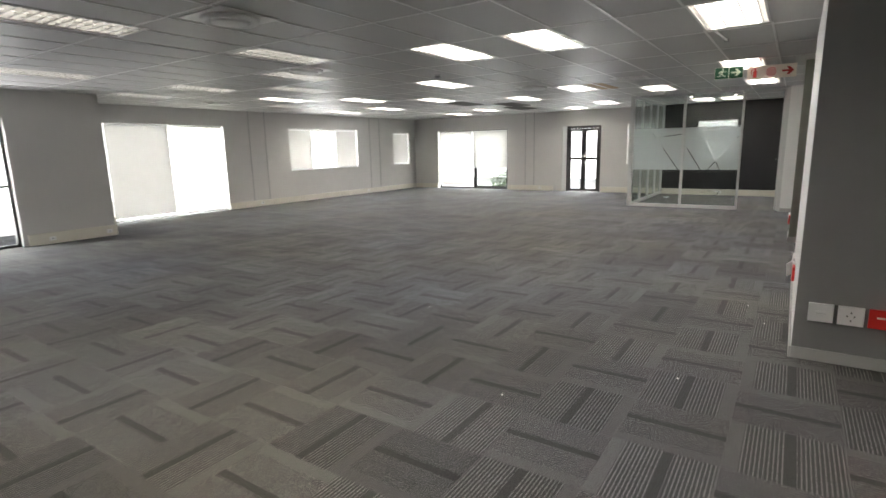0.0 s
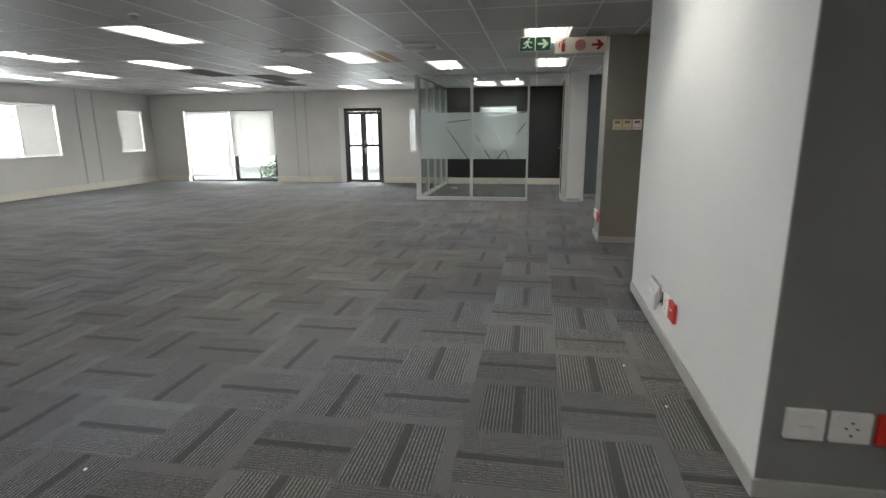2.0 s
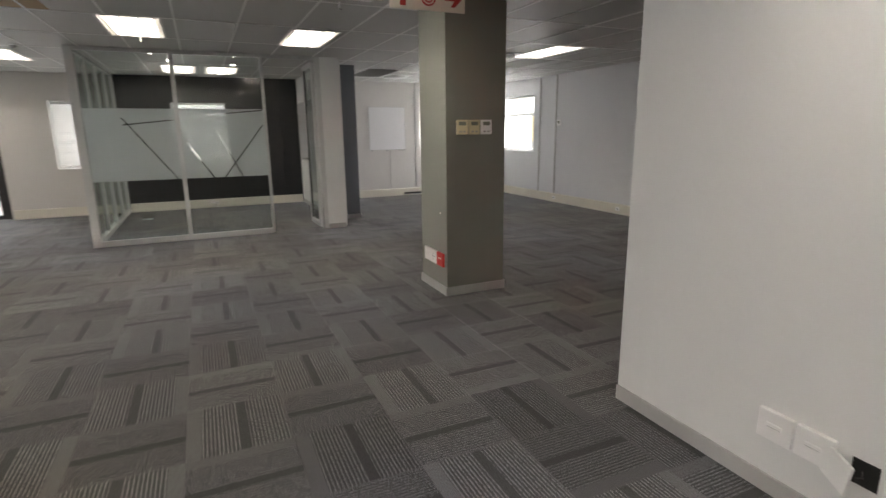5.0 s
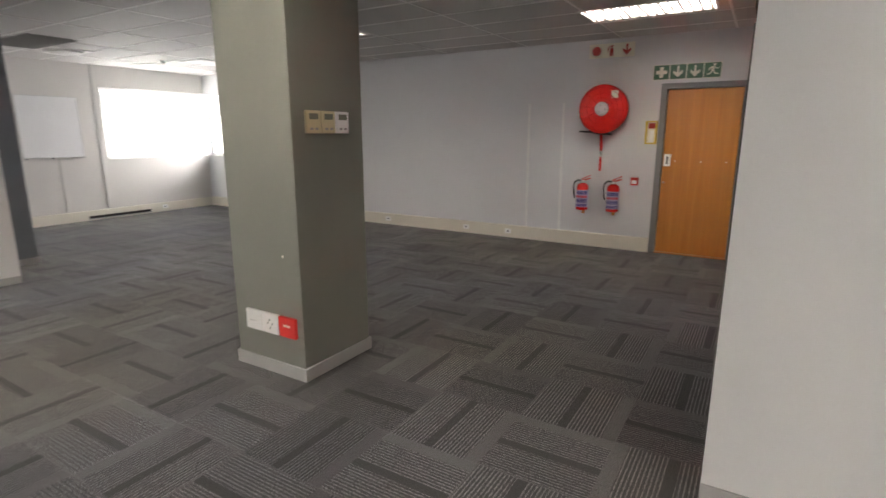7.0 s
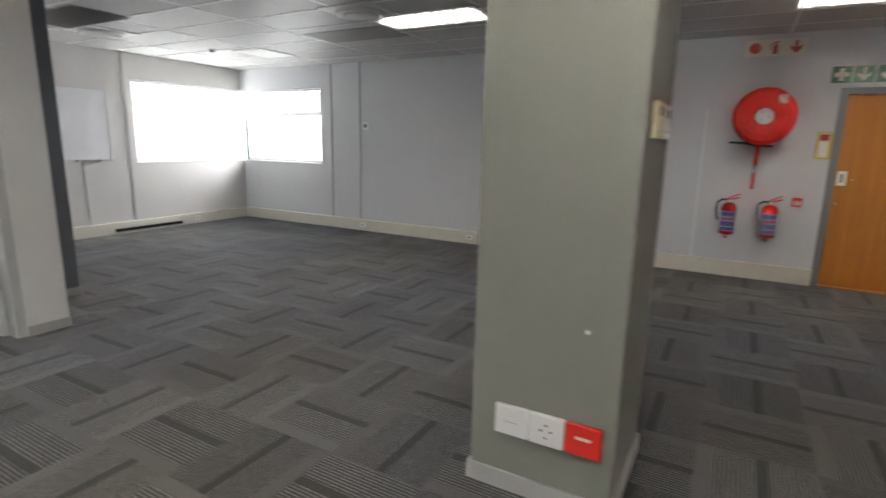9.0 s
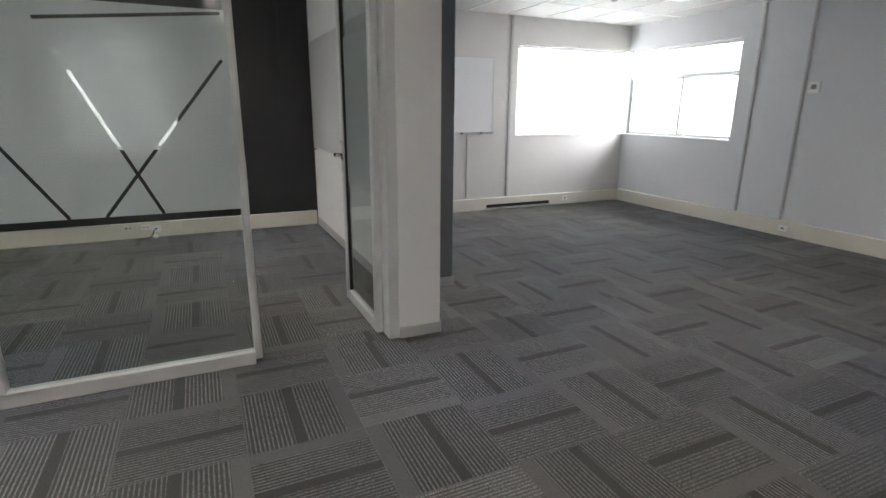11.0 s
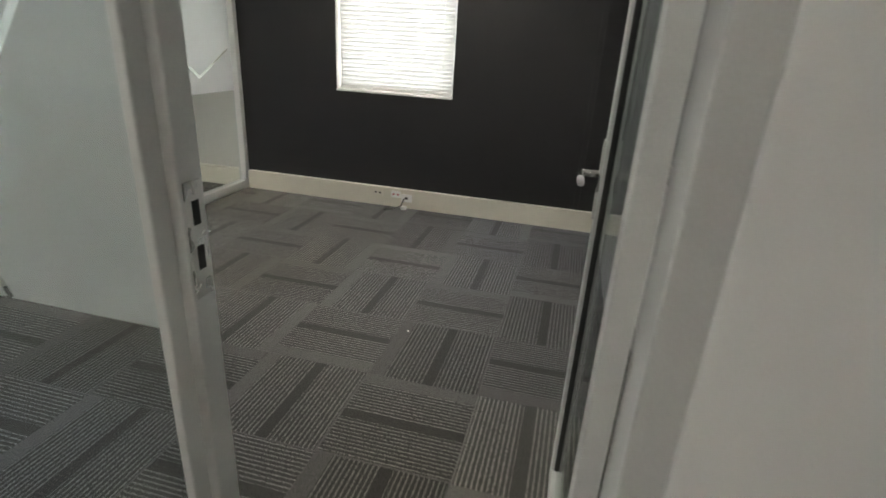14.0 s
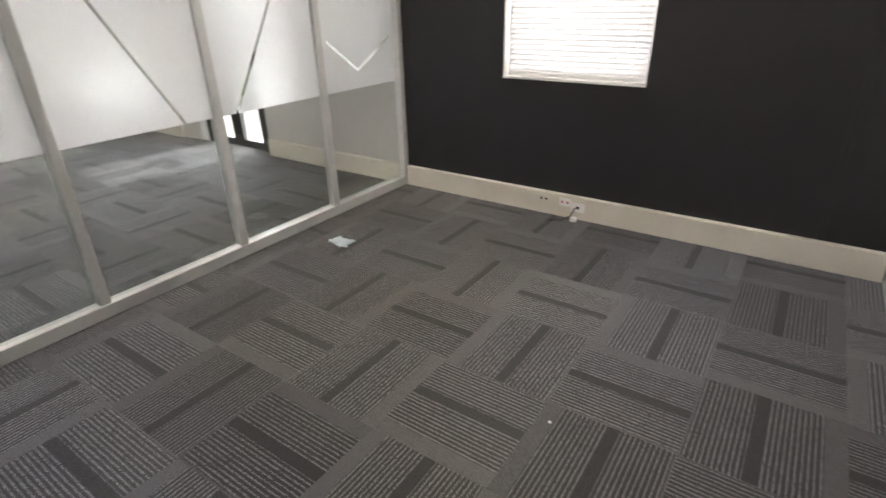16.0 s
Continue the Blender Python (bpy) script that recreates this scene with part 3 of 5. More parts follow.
# ---------------------------------------------------------------- windows, blinds, outer doors
def window(name, along, lo, hi, z0, z1, face, mullions, transom=None, key="alu", sill=True, label="aluminium framed window in the outer wall"):
    """A framed window in the plane x = face or y = face; along says which axis it runs on; sits 0.12 deep in the wall."""
    out = 1 if face > 0 else -1
    d0, d1 = face + out * 0.10, face + out * 0.15
    w = thing(name, label, "window", kind="structure")

    def bar(bm, a, b, p, q):
        if along == "x":
            box(bm, a, b, min(d0, d1), max(d0, d1), p, q, bevel=0.004)
        else:
            box(bm, min(d0, d1), max(d0, d1), a, b, p, q, bevel=0.004)

    bm = bmesh.new()
    bar(bm, lo, lo + 0.05, z0, z1), bar(bm, hi - 0.05, hi, z0, z1), bar(bm, lo + 0.05, hi - 0.05, z1 - 0.05, z1), bar(bm, lo + 0.05, hi - 0.05, z0, z0 + 0.05)
    for c in mullions:
        bar(bm, c - 0.025, c + 0.025, z0 + 0.05, z1 - 0.05)
    if transom:
        bar(bm, lo + 0.05, hi - 0.05, transom - 0.02, transom + 0.02)
    part("window_frame", bm, key, w)
    edges = [lo + 0.05, *mullions, hi - 0.05]
    g = (d0 + d1) / 2
    for a, b in zip(edges, edges[1:]):
        pane = part("pane", bx(a, b, g - 0.003, g + 0.003, z0 + 0.05, z1 - 0.05) if along == "x" else bx(g - 0.003, g + 0.003, a, b, z0 + 0.05, z1 - 0.05), "glass", w)
        pane.visible_shadow = False
    if sill:
        i0, i1 = sorted((face - out * 0.012, face + out * 0.10))
        part("window_sill", bx(lo, hi, i0, i1, z0 - 0.004, z0 + 0.012, bevel=0.003) if along == "x" else bx(i0, i1, lo, hi, z0 - 0.004, z0 + 0.012, bevel=0.003), "plastic", w)
    return w


window("window_1", "x", -11.8, -8.78, 0.0, 2.16, N, (-10.15,), key="bronze", sill=False, label="wide patio window with a dark frame behind roller blinds")
window("window_2", "x", -4.58, -3.75, 0.9, 2.16, N, (), label="slim window with a lowered blind beside the glass office")
window("window_3", "x", -2.56, -1.53, 0.97, 2.15, N, (), label="office window with venetian blind in a black wall")
window("window_4", "x", 2.83, 4.85, 1.05, 2.30, N, (3.83,), label="bright corner window with lowered venetian blind")
window("window_5", "y", 15.26, 17.17, 1.05, 2.30, EA, (16.19,), 1.87, label="bright corner window with a half raised blind")
window("window_6", "y", 5.6, 8.58, 0.0, 2.25, WE, (7.1,), key="alu", sill=False, label="wide sliding glass door behind white blinds")
window("window_7", "y", 10.78, 13.8, 0.96, 2.22, WE, (11.73, 12.77), 1.9, label="long three-part window with blinds at different heights")
window("window_8", "y", 15.8, 16.77, 0.96, 2.14, WE, (), 1.75, label="small window near the far corner")
window("window_9", "y", 2.15, 3.28, 0.0, 2.2, -11.14, (), 1.05, key="bronze", sill=False, label="dark framed glazed side door in the projecting wall")


def blind(name, along, lo, hi, z0, z1, at, slats, label, cloth="", group="window blinds"):
    """A blind hung at the given depth: slats > 0 for venetian ones of that pitch, else roller cloth."""
    b = thing(name, label, "blind", group=group)
    w = 0.022

    def slab(bm, p, q, e0, e1):
        return box(bm, lo, hi, at + e0, at + e1, p, q) if along == "x" else box(bm, at + e0, at + e1, lo, hi, p, q)

    if slats:
        bm = bmesh.new()
        z = z0 + 0.03
        while z < z1 - 0.05:
            rows = []
            for d, h in ((-0.30, 0.56), (0.10, 0.12), (0.34, -0.56)):     # a shallow curved slat, lapped over the next
                e, zz = at + d * w, z + h * slats
                rows.append([bm.verts.new(p) for p in (((lo, e, zz), (hi, e, zz)) if along == "x" else ((e, lo, zz), (e, hi, zz)))])
            for p, q in zip(rows, rows[1:]):
                bm.faces.new((p[0], p[1], q[1], q[0]))
            z += slats
        tagged(part("slats", bm, cloth or "slat", b), kind="stuff")
    else:
        part("cloth", slab(bmesh.new(), z0 + 0.02, z1 - 0.04, -0.001, 0.001), cloth or "blind", b)
    part("head_rail", slab(bmesh.new(), z1 - 0.045, z1, -0.022, 0.022), "plastic", b)
    part("bottom_rail", slab(bmesh.new(), z0, z0 + 0.025, -0.010, 0.010), "plastic", b)
    bm = bmesh.new()
    e = hi - 0.08
    p = Vector((e, at - 0.03, 0)) if along == "x" else Vector((at + (0.03 if at < 0 else -0.03), e, 0))
    tube(bm, p + Vector((0, 0, max(z0 - 0.03, 0.3))), p + Vector((0, 0, z1 - 0.02)), 0.002, 6)
    part("cord", bm, "plastic", b)
    return b


blind("roller_blind", "x", -11.76, -10.30, 0.16, 2.14, N + 0.05, 0, "white translucent roller blind fully lowered", "blinddim")
blind("roller_blind", "x", -10.26, -8.82, 0.78, 2.14, N + 0.05, 0, "white translucent roller blind raised above the patio", "blinddim")
blind("venetian_blind", "x", -4.55, -3.78, 0.93, 2.14, N + 0.05, 0.034, "white venetian blind lowered over a slim window", "slatdim")
blind("venetian_blind", "x", -2.54, -1.55, 0.985, 2.14, N + 0.05, 0.034, "white venetian blind lowered in the office window", "slatdim")
blind("venetian_blind", "x", 2.86, 4.80, 1.07, 2.29, N + 0.05, 0.034, "white venetian blind lowered over the corner window")
blind("venetian_blind", "y", 15.29, 17.12, 1.88, 2.29, EA + 0.05, 0.034, "white venetian blind half raised in the corner window")
blind("vertical_blind", "y", 5.64, 7.08, 0.1, 2.24, WE - 0.05, 0, "white cloth blind across one half of the sliding door", "blindheavy")
blind("vertical_blind", "y", 7.12, 8.54, 0.05, 2.24, WE - 0.05, 0, "bright white cloth blind across the sliding door")
blind("roller_blind", "y", 10.81, 11.72, 0.98, 2.2, WE - 0.05, 0, "white roller blind lowered over the long window", "blindheavy")
blind("roller_blind", "y", 11.75, 12.76, 1.86, 2.2, WE - 0.05, 0, "white roller blind mostly raised over the long window")
blind("roller_blind", "y", 12.79, 13.77, 0.98, 2.2, WE - 0.05, 0, "white roller blind lowered at the long window's end", "blindheavy")
blind("roller_blind", "y", 15.82, 16.75, 1.0, 2.12, WE - 0.05, 0, "white roller blind over the small corner window", "blindheavy")

slide = thing("sliding_door", "dark framed sliding patio door leaf behind the blind", "door")
bm = bmesh.new()
box(bm, -10.30, -10.15, N + 0.155, N + 0.205, 0.02, 2.10, bevel=0.004), box(bm, -8.92, -8.83, N + 0.155, N + 0.205, 0.02, 2.10, bevel=0.004)
box(bm, -10.15, -8.92, N + 0.155, N + 0.205, 0.02, 0.10, bevel=0.004), box(bm, -10.15, -8.92, N + 0.155, N + 0.205, 2.02, 2.10, bevel=0.004)
part("leaf_frame", bm, "bronze", slide)
part("pane", bx(-10.15, -8.92, N + 0.178, N + 0.184, 0.10, 2.02), "glass", slide).visible_shadow = False

# dark double door in the north wall
dd = thing("double_door", "dark bronze framed glazed double door with curved pull handles", "door")
bm = bmesh.new()
box(bm, -6.57, -6.51, N + 0.02, N + 0.10, 0, 2.158), box(bm, -5.47, -5.41, N + 0.02, N + 0.10, 0, 2.158), box(bm, -6.51, -5.47, N + 0.02, N + 0.10, 2.07, 2.158)
part("frame", bm, "bronze", dd)
for a, b, s in ((-6.505, -5.991, 1), (-5.989, -5.475, -1)):
    bm = bmesh.new()
    box(bm, a, a + 0.085, N + 0.035, N + 0.085, 0.01, 2.065), box(bm, b - 0.085, b, N + 0.035, N + 0.085, 0.01, 2.065)
    for z0, z1 in ((0.01, 0.09), (1.05, 1.13), (1.985, 2.065)):
        box(bm, a + 0.085, b - 0.085, N + 0.035, N + 0.085, z0, z1)
    leaf = part("leaf", bm, "bronze", dd)
    part("lower_pane", bx(a + 0.085, b - 0.085, N + 0.056, N + 0.062, 0.09, 1.05), "glass", leaf).visible_shadow = False
    part("upper_pane", bx(a + 0.085, b - 0.085, N + 0.056, N + 0.062, 1.13, 1.985), "glass", leaf).visible_shadow = False
    part("glazing_bar", bx((a + b) / 2 - 0.014, (a + b) / 2 + 0.014, N + 0.045, N + 0.075, 1.13, 1.985), "bronze", leaf)
    hx = b - 0.045 if s > 0 else a + 0.045
    bm = sweep(bmesh.new(), [(hx + s * 0.03 * math.sin(math.pi * i / 8) - s * 0.02, N + 0.03 - 0.06 * math.sin(math.pi * i / 8), 0.86 + 0.42 * i / 8) for i in range(9)], 0.012)
    part("pull_handle", bm, "steel", leaf, "bright curved pull handle", smooth=True)

structure("door_jamb", bx(-6.72, -6.575, N + 0.02, N + T, 0, 2.16), "white", "white plastered reveal beside the dark door", "trim")

# glowing panels that stand in for the pale bright distance outside the windows
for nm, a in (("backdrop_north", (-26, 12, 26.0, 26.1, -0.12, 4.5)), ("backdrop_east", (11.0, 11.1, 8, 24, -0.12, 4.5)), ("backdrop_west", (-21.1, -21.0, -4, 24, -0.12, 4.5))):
    structure(nm, bx(*a), "haze", "glowing panel standing in for the pale distance beyond the windows", "backdrop")
# outside: paving, garden hedge behind the patio window
structure("ground", bx(-60, 60, -60, 70, -0.25, -0.12), "outside", "pale sunlit paving outside the building", "ground")
rng = random.Random(4)
bm = bmesh.new()
for i in range(1500):
    c = Vector((rng.uniform(-10.6, -8.2), 19.6 + rng.uniform(-0.5, 0.5), -0.12 + abs(rng.gauss(0, 0.45))))
    n = Vector((rng.uniform(-1, 1), rng.uniform(-1, 1), rng.uniform(-0.3, 1))).normalized()
    t1 = n.orthogonal().normalized() * rng.uniform(0.03, 0.08)
    t2 = n.cross(t1) * 0.45
    bm.faces.new([bm.verts.new(c - t1), bm.verts.new(c + t2), bm.verts.new(c + t1), bm.verts.new(c - t2)])
tagged(part("hedge", bm, "leaf"), "low green shrubs outside the patio window", "shrub", kind="stuff")


# ---------------------------------------------------------------- glass office
GY, GX = 13.52, -3.525
office = thing("glass_partition", "glazed office front with pale aluminium frame and frosted band", "partition", kind="structure")


def post(x0, x1, y0, y1, z0, z1, name="post"):
    return part(name, bx(x0, x1, y0, y1, z0, z1, bevel=0.004), "alu", office)


post(-3.57, -3.47, GY - 0.05, GY + 0.05, 0, CE)
post(-2.37, -2.315, GY - 0.035, GY + 0.035, 0.075, CE - 0.05)
post(-1.172, -1.130, GY + 0.028, GY + 0.09, 0, CE)
post(-1.172, -1.150, GY - 0.018, GY + 0.0275, 0.075, CE - 0.05, "glazing_channel")
post(-0.365, -0.30, GY - 0.03, GY + 0.10, 0, CE)
post(-3.47, -1.172, GY - 0.035, GY + 0.035, 0, 0.075, "bottom_rail")
post(-3.47, -1.172, GY - 0.035, GY + 0.035, CE - 0.05, CE, "top_rail")
post(-1.130, -0.365, GY - 0.035, GY + 0.035, CE - 0.05, CE, "top_rail")
post(GX - 0.04, GX + 0.04, GY + 0.05, N - 0.06, 0, 0.075, "bottom_rail")
post(GX - 0.04, GX + 0.04, GY + 0.05, N - 0.06, CE - 0.05, CE, "top_rail")
MULL = (14.54, 15.42, 16.27)
for y in MULL:
    post(GX - 0.03, GX + 0.03, y - 0.028, y + 0.028, 0.075, CE - 0.05)
post(GX - 0.04, GX + 0.04, N - 0.06, N - 0.007, 0, CE)
for a, b in ((-3.47, -2.37), (-2.315, -1.172)):
    part("pane", bx(a, b, GY - 0.004, GY + 0.004, 0.075, CE - 0.05), "officeglass", office).visible_shadow = False
sy = [GY + 0.05, *MULL, N - 0.06]
for a, b in zip(sy, sy[1:]):
    part("pane", bx(GX - 0.004, GX + 0.004, a + 0.028, b - 0.028, 0.075, CE - 0.05), "officeglass", office).visible_shadow = False
# strike plate on the door post
sp = part("strike_plate", bx(-1.131, -1.127, GY + 0.036, GY + 0.082, 0.955, 1.175, bevel=0.002), "steel", office)
for z in (1.095, 1.010):
    part("latch_hole", bx(-1.1285, -1.1260, GY + 0.050, GY + 0.068, z, z + 0.045), "hole", sp)


def film(u0, u1, v0, v1, lines, m, parent):
    """Frosted film with clear diagonal lines (u, v to u, v) cut out of it, laid by m."""
    bm = bmesh.new()
    bm.faces.new([bm.verts.new(p) for p in ((u0, v0, 0), (u1, v0, 0), (u1, v1, 0), (u0, v1, 0))])
    for a, b, c, d in lines:
        p, q = Vector((a, b, 0)), Vector((c, d, 0))
        t = (q - p).normalized()
        n = Vector((-t.y, t.x, 0))
        for s in (-0.008, 0.008):
            bmesh.ops.bisect_plane(bm, geom=bm.verts[:] + bm.edges[:] + bm.faces[:], plane_co=p + n * s, plane_no=n)
        for e in (p, q):
            strip = [f for f in bm.faces if abs((f.calc_center_median() - p).dot(n)) < 0.008]
            g = set(strip) | {k for f in strip for k in f.edges} | {k for f in strip for k in f.verts}
            bmesh.ops.bisect_plane(bm, geom=list(g), plane_co=e, plane_no=t)
        gone = [f for f in bm.faces if abs((f.calc_center_median() - p).dot(n)) < 0.008 and 0 < (f.calc_center_median() - p).dot(t) < (q - p).length]
        bmesh.ops.delete(bm, geom=gone, context="FACES")
    bmesh.ops.transform(bm, verts=bm.verts[:], matrix=m)
    return part("frosted_film", bm, "film", parent, "milky frosted film with clear diagonal lines")


mf = Matrix.Translation((0, GY + 0.0055, 0)) @ pose(0, 0, 0, 90, 0, 0)
film(-3.47, -2.37, 0.9, 1.88, [(-3.03, 1.76, -2.42, 0.9), (-3.03, 1.66, -2.37, 1.73)], mf, office)
film(-2.315, -1.172, 0.9, 1.88, [(-1.20, 1.65, -1.79, 0.9), (-1.85, 1.58, -1.54, 0.9), (-2.25, 1.40, -1.94, 0.9), (-1.95, 1.795, -1.19, 1.865)], mf, office)
ms = Matrix.Translation((GX + 0.0055, 0, 0)) @ pose(0, 0, 0, 90, 0, 90)
for (a, b), ln in zip(zip(sy, sy[1:]), ([(13.7, 1.7, 14.3, 0.9)], [(14.83, 1.63, 15.22, 0.9)], [(15.97, 1.6, 15.56, 0.9)], [(16.36, 1.25, 16.65, 1.03), (16.65, 1.03, 17.04, 1.245)])):
    film(a + 0.028, b - 0.028, 0.9, 1.88, ln, ms, office)

# the open glass door, hinged at the white stub
door = thing("glass_door", "open aluminium framed glass office door with lever handle", "door", pose(-0.392, 13.60, 0, 0, 0, 90.5))
bm = bmesh.new()
W2 = 0.74
box(bm, 0, 0.06, -0.022, 0.022, 0.01, 2.6, bevel=0.004), box(bm, W2 - 0.06, W2, -0.022, 0.022, 0.01, 2.6, bevel=0.004)
box(bm, 0.06, W2 - 0.06, -0.022, 0.022, 0.01, 0.085, bevel=0.004), box(bm, 0.06, W2 - 0.06, -0.022, 0.022, 2.53, 2.6, bevel=0.004)
part("door_frame", bm, "alu", door)
part("pane", bx(0.06, W2 - 0.06, -0.004, 0.004, 0.085, 2.53), "officeglass", door).visible_shadow = False
film(0.06, W2 - 0.06, 0.9, 1.88, [], Matrix.Translation((0, -0.0055, 0)) @ pose(0, 0, 0, 90, 0, 0), door)
bm = bmesh.new()
for i in range(6):
    h = (0.16, 0.10, 0.14, 0.10, 0.16, 0.10)[i]
    box(bm, 0.13 + i * 0.095, 0.195 + i * 0.095, -0.0085, -0.0065, 1.52, 1.52 + h)
part("lettering_bars", bm, "signwhite", door, "pale bars in place of the door lettering")
for s in (1, -1):
    bm = bmesh.new()
    box(bm, W2 - 0.05, W2 - 0.015, s * 0.022, s * 0.028, 0.98, 1.20, bevel=0.001)
    tube(bm, (W2 - 0.032, s * 0.028, 1.105), (W2 - 0.032, s * 0.076, 1.105), 0.010)
    sweep(bm, [(W2 - 0.025, s * 0.072, 1.105), (W2 - 0.034, s * 0.076, 1.105), (W2 - 0.05, s * 0.076, 1.105), (W2 - 0.10, s * 0.076, 1.104), (W2 - 0.145, s * 0.075, 1.102)], 0.010)
    part("lever_handle", bm, "steel", door, "brushed steel lever handle", smooth=True)
    for zc in (0.995, 1.185):
        part("screw", tube(bmesh.new(), (W2 - 0.032, s * 0.028, zc), (W2 - 0.032, s * 0.0295, zc), 0.004, 8), "skirt", door)
bm = bmesh.new()
for e in (0.06, W2 - 0.066):
    box(bm, e, e + 0.006, -0.012, 0.012, 0.085, 2.53)
part("gasket", bm, "rubber", door, "black rubber glazing gasket")

# whiteboard inside the office and on the north wall
def whiteboard(name, m, w, h, label):
    b = thing(name, label, "whiteboard", m)
    part("panel", bx(0.012, w - 0.012, -0.014, -0.002, 0.012, h - 0.012), "board", b)
    bm = bmesh.new()
    box(bm, 0, w, -0.018, 0, 0, 0.014), box(bm, 0, w, -0.018, 0, h - 0.014, h), box(bm, 0, 0.014, -0.018, 0, 0.014, h - 0.014), box(bm, w - 0.014, w, -0.018, 0, 0.014, h - 0.014)
    part("frame", bm, "alu", b)
    for x in (0.04, w * 0.45, w - 0.1):
        part("clip", bx(x, x + 0.03, -0.024, 0, -0.018, 0.006, bevel=0.003), "doorframe", b)
    part("pen_tray", bx(w * 0.78, w * 0.98, -0.065, -0.018, -0.012, 0.010, bevel=0.003), "skirt", b)
    return b


whiteboard("whiteboard", pose(1.54, N - 0.001, 1.10), 0.91, 1.0, "blank whiteboard with a thin aluminium frame on the wall")
whiteboard("whiteboard", pose(-0.061, 17.08, 0.95, 0, 0, -90), 2.3, 1.2, "large blank whiteboard on the office side wall")


# ---------------------------------------------------------------- ceiling fittings
def troffer(m, lit):
    t = thing("ceiling_light", ("lit recessed fluorescent ceiling light with aluminium louvre" if lit else "recessed ceiling light with a weak glow added behind white louvre blades"), "ceiling light", m, group="ceiling lights")
    bm = bmesh.new()
    for a in ((-0.292, -0.272, -0.602, 0.602), (0.272, 0.292, -0.602, 0.602), (-0.272, 0.272, -0.602, -0.582), (-0.272, 0.272, 0.582, 0.602)):
        box(bm, *a, -0.005, 0.004)
    part("trim_frame", bm, "tbar", t)
    bm = bmesh.new()
    for a in ((-0.281, -0.275, -0.59, 0.59, 0.0, 0.09), (0.275, 0.281, -0.59, 0.59, 0.0, 0.09), (-0.275, 0.275, -0.59, -0.584, 0.0, 0.09), (-0.275, 0.275, 0.584, 0.59, 0.0, 0.09), (-0.275, 0.275, -0.584, 0.584, 0.084, 0.09)):
        box(bm, *a)
    # without lit: the recess's shade is put into a dark reflector colour
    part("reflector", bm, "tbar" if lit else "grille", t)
    bm = bmesh.new()
    for x in (-0.225, -0.09, 0.09, 0.225):
        box(bm, x - 0.004, x + 0.004, -0.582, 0.582, 0.0, 0.034)
    for k in range(14):
        y = -0.545 + k * 0.084
        flat(bm, [(-0.010, 0.0), (0.010, 0.0), (0.0, 0.030)], 0.544, Matrix.Translation((-0.272, y, 0.001)) @ pose(0, 0, 0, 90, 0, 90))
    part("louvre", bm, "louvre", t)
    for x in (-0.158, 0.0, 0.158):
        # tubes of the OFF lights: a weak glow added to brighten the blades
        part("tube", tube(bmesh.new(), (x, -0.57, 0.052), (x, 0.57, 0.052), 0.012, 8), "tube" if lit else "tubedim", t)
    return t


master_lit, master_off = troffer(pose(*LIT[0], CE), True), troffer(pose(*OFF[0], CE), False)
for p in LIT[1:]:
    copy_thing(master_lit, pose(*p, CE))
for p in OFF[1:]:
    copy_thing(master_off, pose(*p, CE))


def diffuser(x, y):
    d = thing("air_diffuser", "round white ceiling air diffuser on a square plate", "air diffuser", pose(x, y, CE), group="air diffusers")
    part("plate", bx(-0.29, 0.29, -0.29, 0.29, -0.012, -0.001, bevel=0.003), "tbar", d)
    part("ring", lathe(bmesh.new(), [(0.24, -0.012), (0.23, -0.045), (0.20, -0.05), (0.19, -0.02), (0.17, -0.02)]), "tbar", d, smooth=True)
    part("disc", lathe(bmesh.new(), [(0.16, -0.022), (0.165, -0.045), (0.12, -0.055), (0.02, -0.057)]), "tbar", d, smooth=True)
    return d


d0 = diffuser(-4.22, 2.85)
for p in ((-5.95, 5.25), (-2.62, 9.66), (-4.45, 9.7), (1.74, 15.81), (2.22, 12.35), (-11.1, 7.3)):
    copy_thing(d0, pose(*p, CE))


def grille(x, y):
    g = thing("return_air_grille", "dark recessed return air grille in the ceiling", "air grille", pose(x, y, CE), group="air grilles")
    part("backing", bx(-0.29, 0.29, -0.6, 0.6, -0.004, -0.0015), "grille", g)
    for i in range(14):
        bm = bx(-0.28, 0.28, -0.002, 0.002, -0.012, 0.012)
        s = part("slat", bm, "grille", g)
        s.matrix_basis = pose(0, -0.56 + i * 0.086, -0.014, 50)
    return g


g0 = grille(-7.0, 14.5)
for p in ((-7.4, 11.9), (1.15, 15.3), (-6.6, 13.1)):
    copy_thing(g0, pose(*p, CE))


def smoke(x, y):
    s = thing("smoke_detector", "small round smoke detector under the ceiling", "smoke detector", pose(x, y, CE), group="smoke detectors")
    part("base", lathe(bmesh.new(), [(0.05, -0.001), (0.05, -0.014), (0.04, -0.018)], 20), "plastic", s, smooth=True)
    part("sensor", lathe(bmesh.new(), [(0.035, -0.018), (0.036, -0.04), (0.02, -0.05)], 20), "skirt", s, smooth=True)
    return s


